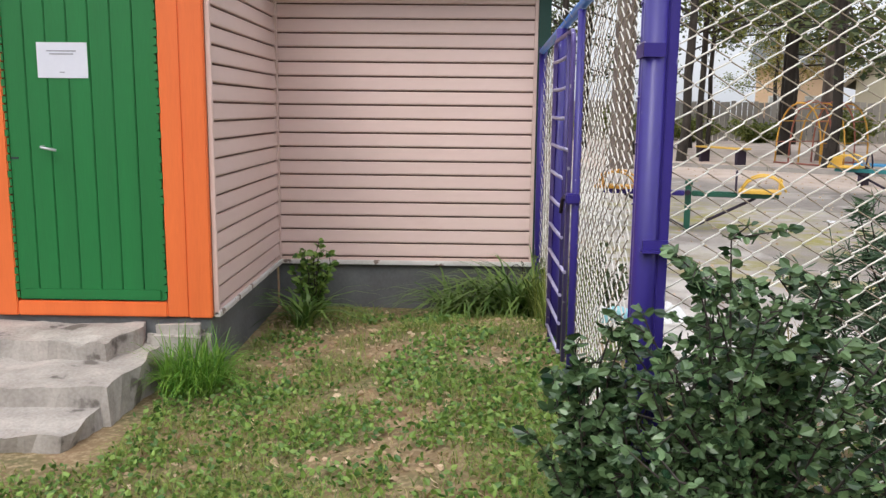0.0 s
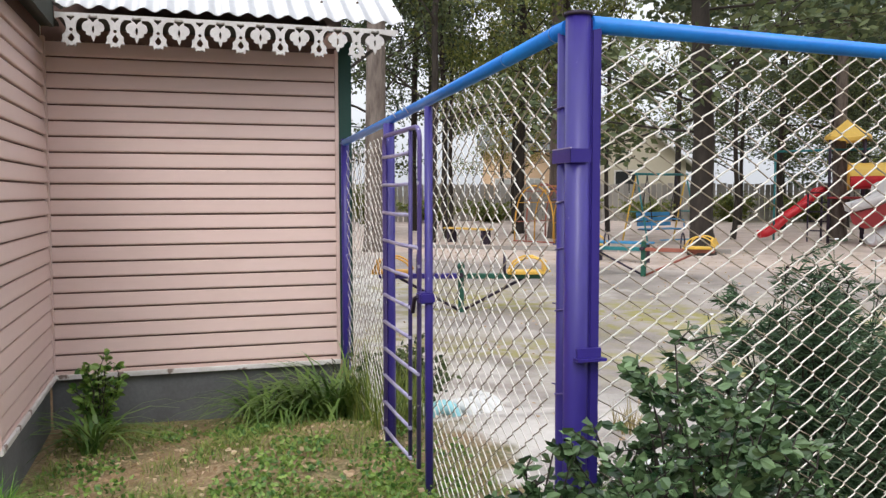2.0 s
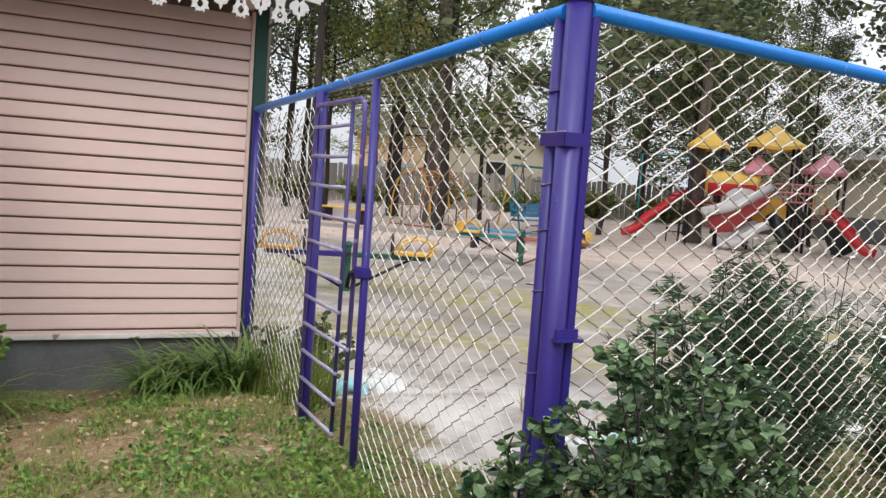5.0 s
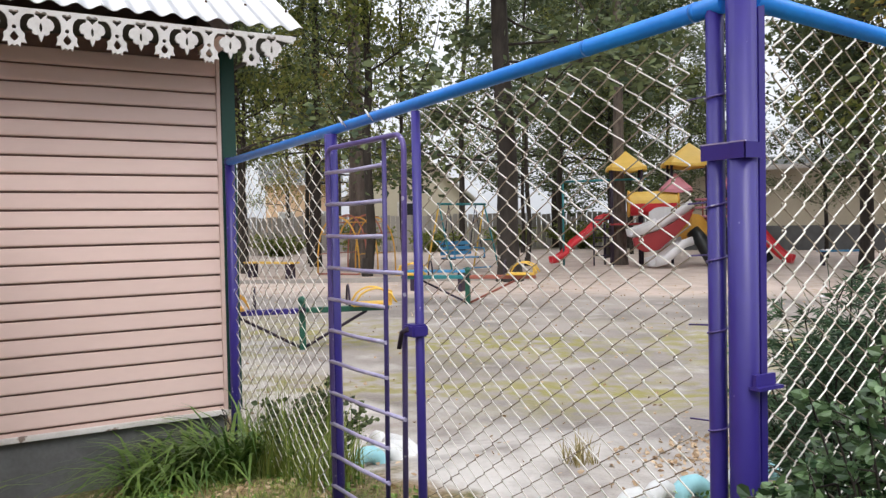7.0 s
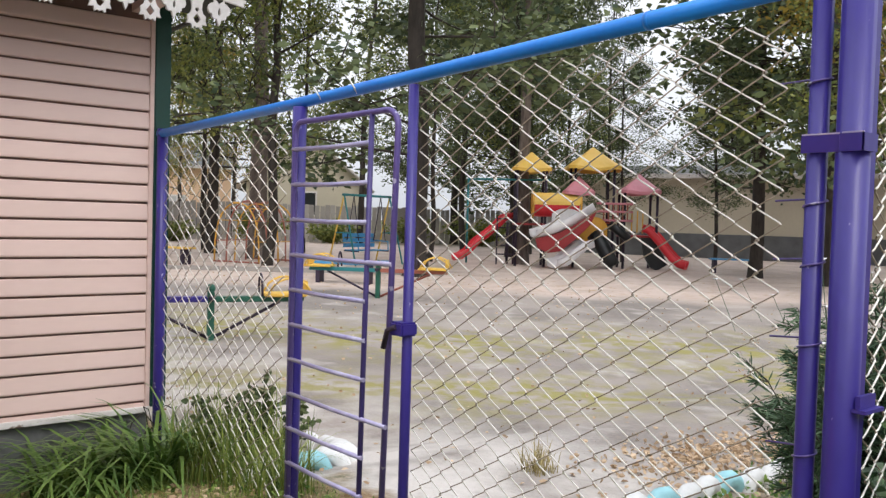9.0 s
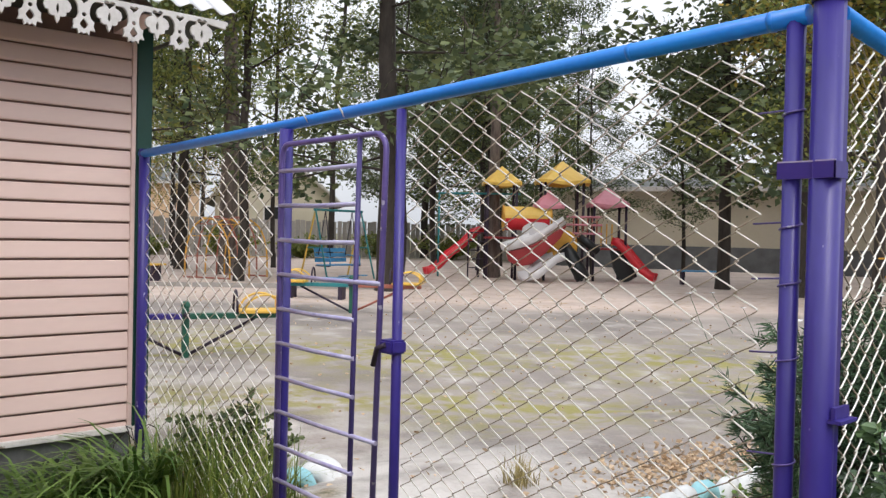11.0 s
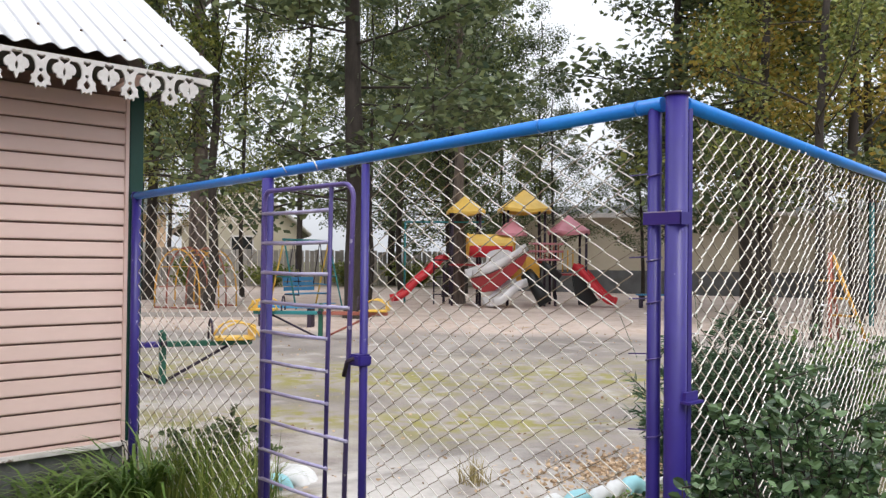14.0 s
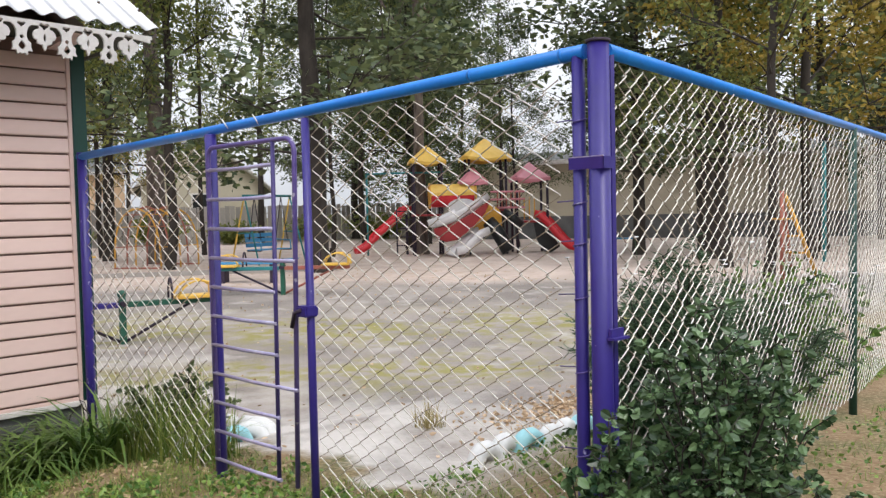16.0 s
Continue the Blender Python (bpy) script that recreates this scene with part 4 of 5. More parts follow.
def play_tower():
    p = thing("play_tower", "plastic play tower with red slides and yellow tent roofs", "play tower", (15.75, 11.5, gz(15.75, 11.5)), -41)
    cols = [(-1.25, 0.0, 2.78), (-0.45, 0.0, 2.78), (-1.25, 0.9, 2.78), (-0.45, 0.9, 2.78), (0.35, 0.0, 2.85), (1.42, 0.0, 2.85), (0.35, 1.0, 2.85),
            (1.42, 1.0, 2.85), (1.75, 0.1, 2.25), (2.65, 0.1, 2.25), (1.75, 1.0, 2.25), (2.65, 1.0, 2.25)]
    for x, y, h in cols:
        bar("post", [(x, y, -0.05), (x, y, h)], 0.038, M_IRON, p, sides=9)
    for x0, x1, z in ((-1.3, -0.4, 1.2), (0.3, 1.47, 1.3), (1.7, 2.7, 0.95)):
        part("deck", box(bmesh.new(), x0, x1, -0.05, 1.05, z - 0.06, z, bevel=0.015), M_DRED, p)
    hip_roof("tent_roof", -0.84, 2.72, 3.2, 0.55, M_YELLOW, p, 0.45)
    hip_roof("tent_roof", 0.88, 2.80, 3.38, 0.74, M_YELLOW, p, 0.5)
    hip_roof("small_roof", 0.46, 2.1, 2.54, 0.42, M_PINK, p, 0.1)
    hip_roof("small_roof", 2.2, 2.18, 2.66, 0.56, M_PINK, p, 0.5)
    barrel("tunnel", -0.80, 0.48, -0.05, 1.72, 0.33, M_YELLOW, p, "yellow plastic tunnel roof", 0)
    barrel("tunnel_base", -0.76, 0.44, -0.05, 1.715, 0.32, M_RED, p, "red plastic tunnel trough", math.pi)
    for x in (-0.81, 0.49):
        bm = bmesh.new()
        tube(bm, [(x, -0.05 + 0.34 * math.cos(a), 1.72 + 0.34 * math.sin(a)) for a in (k * math.pi / 10 for k in range(21))], 0.03, 6, cap=False)
        part("tunnel_ring", bm, M_OCHRE, p)
    for k in range(6):
        bar("panel_bar", [(1.15 + 0.13 * k, -0.06, 1.32), (1.15 + 0.13 * k, -0.06, 1.78)], 0.022, M_RUSTRED, p)
    for z in (1.34, 1.58, 1.8):
        bar("panel_rail", [(0.95, -0.06, z), (1.95, -0.06, z)], 0.032, M_PINK, p, "faded pink rail")
    part("shield", curved_panel(0.42, 1.25, -0.16, 0.72, 1.42), M_OCHRE, p, "ochre curved guard")
    chute("slide", [(-1.3, 1.35, 1.34), (-1.5, 1.29, 1.28), (-1.8, 1.2, 0.96), (-2.05, 1.12, 0.76), (-2.25, 1.06, 0.62), (-2.55, 0.97, 0.28), (-2.78, 0.9, 0.13), (-2.96, 0.85, 0.10)],
          0.44, 0.16, M_RED, p, "red plastic wavy slide")
    for x, y, h in ((-1.42, 1.1, 1.2), (-1.42, 1.5, 1.2)):
        bar("slide_post", [(x, y, -0.05), (x, y, h)], 0.03, M_IRON, p)
    chute("slide", [(2.3, 0.15, 1.08), (2.42, 0.1, 1.04), (2.62, 0.0, 0.82), (2.82, -0.1, 0.55), (3.02, -0.2, 0.3), (3.2, -0.28, 0.14), (3.38, -0.35, 0.09)], 0.5, 0.18, M_RED, p, "red plastic slide")
    part("slide_support", wedge([(2.2, 0.95), (2.5, 0.9), (3.0, 0.18), (2.72, 0.0), (2.5, 0.05), (2.3, 0.4)], 0.02, 0.14), M_BLACKP, p, "dark shell under the red slide")
    chute("trough", [(0.78, -0.28, 1.62), (0.55, -0.42, 1.46), (0.25, -0.56, 1.27), (-0.05, -0.68, 1.10), (-0.35, -0.76, 0.98), (-0.62, -0.78, 0.90), (-0.8, -0.74, 0.86)],
          0.62, 0.2, M_WHITEP, p, "wide white slide trough")
    part("back_wing", curved_panel(-0.3, 0.5, -0.36, 1.2, 1.62), M_WHITEP, p, "white raised side of the trough")
    part("slide_shell", wedge([(0.82, 1.56), (0.6, 1.42), (0.25, 1.18), (-0.1, 1.0), (-0.45, 0.88), (-0.78, 0.80), (-0.72, 0.55), (-0.45, 0.42), (-0.1, 0.48), (0.3, 0.82), (0.66, 1.2)], -1.0, -0.78),
         M_DRED, p, "dark red curved side shell")
    chute("slide_end", [(0.66, -0.78, 0.62), (0.45, -0.9, 0.56), (0.2, -1.02, 0.36), (-0.05, -1.1, 0.14), (-0.3, -1.14, 0.08)], 0.72, 0.2, M_WHITEP, p, "white slide foot on the sand")
    bar("tube_slide", [(0.85, -0.25, 0.95), (1.05, -0.36, 0.7), (1.22, -0.44, 0.4), (1.38, -0.5, 0.1)], 0.2, M_BLACKP, p, "black plastic tube slide", 16)
    bar("tube_slide", [(1.3, -0.2, 1.22), (1.55, -0.3, 1.05), (1.8, -0.25, 0.85)], 0.12, M_BLACKP, p, "dark curved tube", 12)
    for x in (1.95, 2.1, 2.25):
        bar("guard_bar", [(x, 0.05, 1.0), (x, 0.05, 1.62)], 0.02, M_OCHRE, p)
    bar("ladder_bar", [(-2.6, 0.9, 2.42), (-0.3, 0.4, 2.42)], 0.03, M_TEAL, p)
    bar("ladder_leg", [(-2.6, 0.9, -0.05), (-2.6, 0.9, 2.42)], 0.03, M_TEAL, p)
    for k in range(5):
        bar("rung", [(-1.72, 0.5, 0.3 + 0.25 * k), (-1.25, 0.4, 0.3 + 0.25 * k)], 0.018, M_IRON, p)
    bar("net_pole", [(-1.75, 0.5, -0.05), (-1.75, 0.5, 1.35)], 0.022, M_IRON, p)


def low_bench(at, turn, mat, label, length=1.2):
    b = thing("bench", label, "bench", (at[0], at[1], gz(*at)), turn, "low benches of the playground")
    for k in (-0.09, 0.09):
        part("slat", box(bmesh.new(), -length / 2, length / 2, k - 0.08, k + 0.08, 0.36, 0.40, bevel=0.006), mat, b)
    for x in (-length * 0.4, length * 0.4):
        part("leg", box(bmesh.new(), x - 0.04, x + 0.04, -0.14, 0.14, -0.03, 0.36, bevel=0.006), M_IRON, b)


def half_tyre(at, turn, mat, r=0.13, thick=0.055, label="white painted half-buried tyre"):
    t = thing("painted_tyre", label, "tyre", (at[0], at[1], gz(*at) - 0.02), turn, "painted tyres edging the bed")
    bm = bmesh.new()
    rings = []
    for j in range(13):
        a = math.pi * j / 12
        c = Vector((r * math.cos(a), 0, r * math.sin(a)))
        out = Vector((math.cos(a), 0, math.sin(a)))
        rings.append([bm.verts.new(c + out * (thick * math.cos(b) * (1 + 0.06 * (j % 2))) + Vector((0, 1, 0)) * thick * 1.1 * math.sin(b))
                      for b in (2 * math.pi * k / 9 for k in range(9))])
    for a, b in zip(rings, rings[1:]):
        for k in range(9):
            bm.faces.new((a[k], a[(k + 1) % 9], b[(k + 1) % 9], b[k])).smooth = True
    part("tyre", bm, mat, t)


def playground():
    play_tower()
    seesaw((2.2, 4.11), -18, 1.0, M_PURPLE, M_PGREEN, (M_OCHRE, M_YELLOW), "green seesaw with orange and yellow box seats")
    seesaw((6.14, 6.58), -46, 1.12, M_TEAL, M_RUSTRED, (M_YELLOW, M_YELLOW), "teal and rusty red seesaw with yellow seats")
    arch_climber((8.5, 15.4), -62)
    swing_set((10.8, 13.75), 12)
    low_bench((18.81, 8.07), -46, M_SKY, "low sky-blue bench beside the slide")
    # Bench shape in place of another seesaw's yellow seat.
    low_bench((5.9, 14.9), -66, M_YELLOW, "low yellow bench by the far hedge, standing in for a seesaw seat", 1.6)
    low_bench((7.0, 8.9), -50, M_SKY, "low blue bench near the sandbox")
    ring = ((0.21, -0.88, 20, "w"), (0.32, -0.94, 5, "w"), (0.44, -0.96, -5, "b"), (0.58, -0.90, -35, "w"), (0.70, -0.80, -45, "w"), (0.82, -0.66, -60, "w"),
            (0.91, -0.49, -70, "w"), (0.96, -0.30, -85, "w"), (0.95, -0.11, -95, "w"))
    row = tuple((0.95 + 0.17 * k, -2.40 + 0.02 * math.sin(k * 1.7), 5 + 9 * math.sin(k * 2.1), "b" if k in (2, 5, 10) else "w") for k in range(13))
    for x, y, turn, m in ring + row:
        half_tyre((x, y), turn, M_TYREB if m == "b" else M_TYREW, r=0.082 if x < 1.3 else 0.075, thick=0.042,
                  label="aqua painted half-buried tyre" if m == "b" else "white painted half-buried tyre")


# ---------------- buildings beyond ----------------
def far_building(name, at, turn, length, depth, eave, ridge, wall_mat, roof_mat, label, windows):
    h = thing(name, label, "house", (at[0], at[1], 0.25), turn)
    part("wall", box(bmesh.new(), -length / 2, length / 2, 0, depth, -0.1, eave), wall_mat, h)
    for k in (0, 1):
        bm = bmesh.new()
        y0, y1 = (-0.4, depth / 2) if k == 0 else (depth + 0.4, depth / 2)
        z0 = eave - 0.12
        b2 = bmesh.new()
        vs = [b2.verts.new(q) for q in ((-length / 2 - 0.4, y0, z0), (length / 2 + 0.4, y0, z0), (length / 2 + 0.4, y1, ridge), (-length / 2 - 0.4, y1, ridge))]
        f = b2.faces.new(vs)
        ex = bmesh.ops.extrude_face_region(b2, geom=[f])
        for e in ex["geom"]:
            if isinstance(e, bmesh.types.BMVert):
                e.co.z += 0.12
        bmesh.ops.recalc_face_normals(b2, faces=b2.faces[:])
        join(bm, b2)
        part("roof", bm, roof_mat, h)
    part("fascia", box(bmesh.new(), -length / 2 - 0.4, length / 2 + 0.4, -0.47, -0.41, eave - 0.16, eave + 0.02), M_TRIM, h, "white fascia board")
    part("plinth", box(bmesh.new(), -length / 2 - 0.03, length / 2 + 0.03, -0.05, -0.004, -0.3, 0.95), M_PLINTH, h, "grey rendered base")
    for x in windows:
        w = part("window", box(bmesh.new(), x - 0.5, x + 0.5, -0.05, -0.002, 1.0, 2.2, bevel=0.01), M_TRIM, h)
        for a, c in ((x - 0.42, x - 0.03), (x + 0.03, x + 0.42)):
            part("pane", box(bmesh.new(), a, c, -0.06, -0.052, 1.08, 2.12), M_CURTAIN, w, "pane with pale curtain behind")
    return h


def gable_house(at, turn):
    h = thing("gable_house", "distant white gabled house behind the trees", "house", (at[0], at[1], 0.25), turn)
    bm = bmesh.new()
    prof = [(-3.5, -0.1), (3.5, -0.1), (3.5, 3.2), (0, 6.2), (-3.5, 3.2)]
    extrude_profile(bm, prof, 0, 8, pose(0, 0, 0, 0, 0, 90))
    part("wall", bm, M_CREAM, h)
    for k in (-1, 1):
        part("barge_board", tube(bmesh.new(), [(k * 4.1, -0.3, 2.75), (0, -0.3, 6.35)], 0.16, 4), M_TRIM, h)
        bm = bmesh.new()
        b2 = bmesh.new()
        f = b2.faces.new([b2.verts.new(q) for q in ((k * 4.1, -0.25, 2.7), (k * 4.1, 8.3, 2.7), (0, 8.3, 6.25), (0, -0.25, 6.25))])
        ex = bmesh.ops.extrude_face_region(b2, geom=[f])
        for e in ex["geom"]:
            if isinstance(e, bmesh.types.BMVert):
                e.co.z += 0.15
        bmesh.ops.recalc_face_normals(b2, faces=b2.faces[:])
        join(bm, b2)
        part("roof", bm, M_SLATE, h)
    w = part("window", box(bmesh.new(), -0.7, 0.7, -0.06, -0.002, 1.2, 2.7, bevel=0.01), M_TRIM, h)
    part("pane", box(bmesh.new(), -0.6, 0.6, -0.07, -0.062, 1.3, 2.6), M_BLACKP, w)


def board_fence(points):
    """A weathered board fence along a line of corners, board by board."""
    f = thing("board_fence", "weathered grey board fence round the playground", "fence")
    me = mesh_of(box(bmesh.new(), -0.11, 0.11, -0.012, 0.012, 0.0, 1.75, bevel=0.004), M_FENCEWOOD, "board")
    rng = random.Random(8)
    for a, b in zip(points, points[1:]):
        a, b = Vector((*a, 0)), Vector((*b, 0))
        d = b - a
        n = int(d.length / 0.25)
        ang = math.degrees(math.atan2(d.y, d.x))
        for i in range(n):
            p = a + d * ((i + 0.5) / n)
            ob = part("board", me, None, f)
            ob.matrix_local = pose(p.x, p.y, 0.22 + rng.uniform(-0.05, 0.05), 0, rng.uniform(-0.8, 0.8), ang)
        for z in (0.62, 1.62):
            bar("rail", [a + Vector((0, 0.05, z)), b + Vector((0, 0.05, z))], 0.03, M_FENCEWOOD, f, sides=4)


def leaning_frame(at, turn):
    f = thing("climbing_pole", "orange wooden pole leaning on a rusty post", "climbing frame", (at[0], at[1], gz(*at)), turn)
    bar("pole", [(0.5, -0.2, -0.03), (-0.1, 0.0, 1.5)], 0.036, M_OCHRE, f)
    bar("pole", [(0.42, 0.3, -0.03), (-0.1, 0.04, 1.5)], 0.03, M_RUSTRED, f)
    bar("post", [(-0.14, 0.02, -0.05), (-0.14, 0.02, 1.55)], 0.04, M_RUSTRED, f)
    for k in range(3):
        part("step_board", box(bmesh.new(), 0.12 - 0.16 * k, 0.26 - 0.16 * k, -0.14, 0.2, 0.45 + 0.3 * k, 0.48 + 0.3 * k, bevel=0.006), M_OCHRE, f)


def blue_post(at):
    p = thing("steel_post", "tall dull teal painted steel post", "post", (at[0], at[1], gz(*at)), 0)
    bar("shaft", [(0, 0, -0.1), (0, 0, 2.6)], 0.05, M_TEAL, p)
    part("cap", box(bmesh.new(), -0.08, 0.08, -0.08, 0.08, 2.6, 2.64, bevel=0.01), M_IRON, p)


def timber_kerb(a, b):
    k = thing("timber_kerb", "low weathered timber edging on the sand", "edging", (a[0], a[1], gz(*a)), math.degrees(math.atan2(b[1] - a[1], b[0] - a[0])))
    n = math.hypot(b[0] - a[0], b[1] - a[1])
    for i in range(max(1, int(n / 2.0))):
        w = n / max(1, int(n / 2.0))
        part("beam", box(bmesh.new(), i * w + 0.02, (i + 1) * w - 0.02, -0.06, 0.06, -0.05, 0.07, bevel=0.015), M_FENCEWOOD, k)


leaning_frame((12.64, 0.76), -20)
blue_post((16.73, 1.63))
timber_kerb((4.14, 13.68), (10.1, 9.75))
playground()
far_building("long_building", (30.5, 8.6), -67, 26.0, 6.0, 3.3, 3.75, M_CREAM, M_SLATE, "long low cream building with grey roof", (1.6, 5.0, 8.4))
gable_house((24.48, 40.41), -30)
far_building("cream_house", (18.2, 42.3), -22, 4.2, 5.0, 3.9, 5.2, M_PEACH, M_SLATE, "small cream house beyond the playground", (-0.9, 1.0))
board_fence([(1.29, 31.03), (12.92, 32.03), (25.74, 27.89), (31.65, 21.8)])


# ---------------- trees ----------------
def limb(bm, p, d, length, r, rng, depth, tips, bend=0.25):
    """A crooked tapering limb that forks; gathers its outer points in tips."""
    pts, q, dd = [p], Vector(p), Vector(d).normalized()
    n = 4
    for k in range(n):
        dd = (dd + Vector((rng.uniform(-1, 1), rng.uniform(-1, 1), rng.uniform(-0.35, 0.75))) * bend).normalized()
        q = q + dd * (length / n)
        pts.append(q)
        if depth < 2 or k >= 1:
            tips.append((Vector(q), Vector(dd)))
    tube(bm, pts, r, 5, cap=False, r_end=r * 0.35)
    if depth > 0:
        for k in range(3):
            i = rng.choice((2, 3, 4))
            side = Vector((rng.uniform(-1, 1), rng.uniform(-1, 1), rng.uniform(-0.1, 0.7))).normalized()
            limb(bm, pts[i], (dd + side * 1.1).normalized(), length * rng.uniform(0.45, 0.65), r * 0.45, rng, depth - 1, tips, bend)


def tree_meshes(kind, seed):
    """Trunk with limbs, and a crown of many small leaf clumps, for a tree about 16 m high."""
    rng = random.Random(seed)
    bm = bmesh.new()
    tips = []
    H = rng.uniform(15, 19)
    lean = Vector((rng.uniform(-0.02, 0.02), rng.uniform(-0.02, 0.02), 1))
    r0 = {"pine": 0.24, "spruce": 0.2, "leafy": 0.13}[kind]
    trunk, q = [], Vector((0, 0, -0.15))
    for k in range(14):
        trunk.append(q.copy())
        step = H / 13
        w = 0.10 if kind == "leafy" else 0.04
        q = q + Vector((lean.x * step + rng.uniform(-w, w), lean.y * step + rng.uniform(-w, w), step))
    tube(bm, trunk, r0, 9, cap=False, r_end=0.03)
    b2 = tube(bmesh.new(), [(0, 0, -0.15), (0, 0, 0.1), (0, 0, 0.5)], r0 * 1.35, 9, cap=False, r_end=r0 * 0.97)
    join(bm, b2)
    lo = {"pine": 0.40, "spruce": 0.15, "leafy": 0.20}[kind]
    n = {"pine": 18, "spruce": 42, "leafy": 22}[kind]
    for k in range(n):
        f = lo + (0.97 - lo) * (k + rng.uniform(0, 0.8)) / n
        i = min(12, int(f * 13))
        p = trunk[i].lerp(trunk[i + 1], f * 13 - i)
        a = rng.uniform(0, 2 * math.pi)
        if kind == "spruce":
            L = (1 - f) * 2.9 + 0.5
            d = Vector((math.cos(a), math.sin(a), rng.uniform(-0.25, 0.1)))
            limb(bm, p, d, L * rng.uniform(0.8, 1.1), 0.035, rng, 1, tips, 0.1)
        else:
            L = rng.uniform(1.6, 3.2) * (1.1 - 0.5 * f)
            d = Vector((math.cos(a), math.sin(a), rng.uniform(0.2, 0.9)))
            limb(bm, p, d, L, r0 * 0.36 * (1.1 - f), rng, 2 if kind == "leafy" else 1, tips, 0.3)
    trunk_me = mesh_of(bm, M_BARK if kind == "pine" else M_BARK2, "trunk")
    per = {"pine": 34, "spruce": 40, "leafy": 24}[kind]
    spread = {"pine": 0.36, "spruce": 0.30, "leafy": 0.30}[kind]
    size = {"pine": 0.17, "spruce": 0.18, "leafy": 0.135}[kind]
    pts = []
    for p, d in tips:
        if rng.random() < 0.48:
            continue
        for _ in range(int(per * rng.uniform(0.5, 1.4))):
            o = Vector((rng.gauss(0, 1), rng.gauss(0, 1), rng.gauss(0, 0.75))) * spread
            pts.append((p + o, Vector((rng.uniform(-1, 1), rng.uniform(-1, 1), rng.uniform(-0.9, 0.35 if kind != "pine" else 0.9)))))
    rng.shuffle(pts)
    pts = pts[:20000]
    it = iter(pts)
    verts, faces = scatter_leaves(len(pts), lambda r: next(it), size, rng, "clump")
    return trunk_me, verts, faces


def tree(x, y, meshes, leaf, scale, turn, label, wide=1.0):
    t = thing("tree", label, "tree", (x, y, gz(x, y) - 0.02), turn, "trees round the playground")
    t.scale = (scale * wide, scale * wide, scale)
    part("trunk", meshes[0], None, t)
    key = leaf.name
    if key not in meshes[3]:
        meshes[3][key] = mesh_from(meshes[1], meshes[2], leaf, "crown")
    tagged(part("crown", meshes[3][key], None, t), kind="stuff")


VARIANT = {}
for kind, seeds in (("pine", (1, 2)), ("spruce", (5, 6)), ("leafy", (9, 10, 12))):
    VARIANT[kind] = [(*tree_meshes(kind, s), {}) for s in seeds]

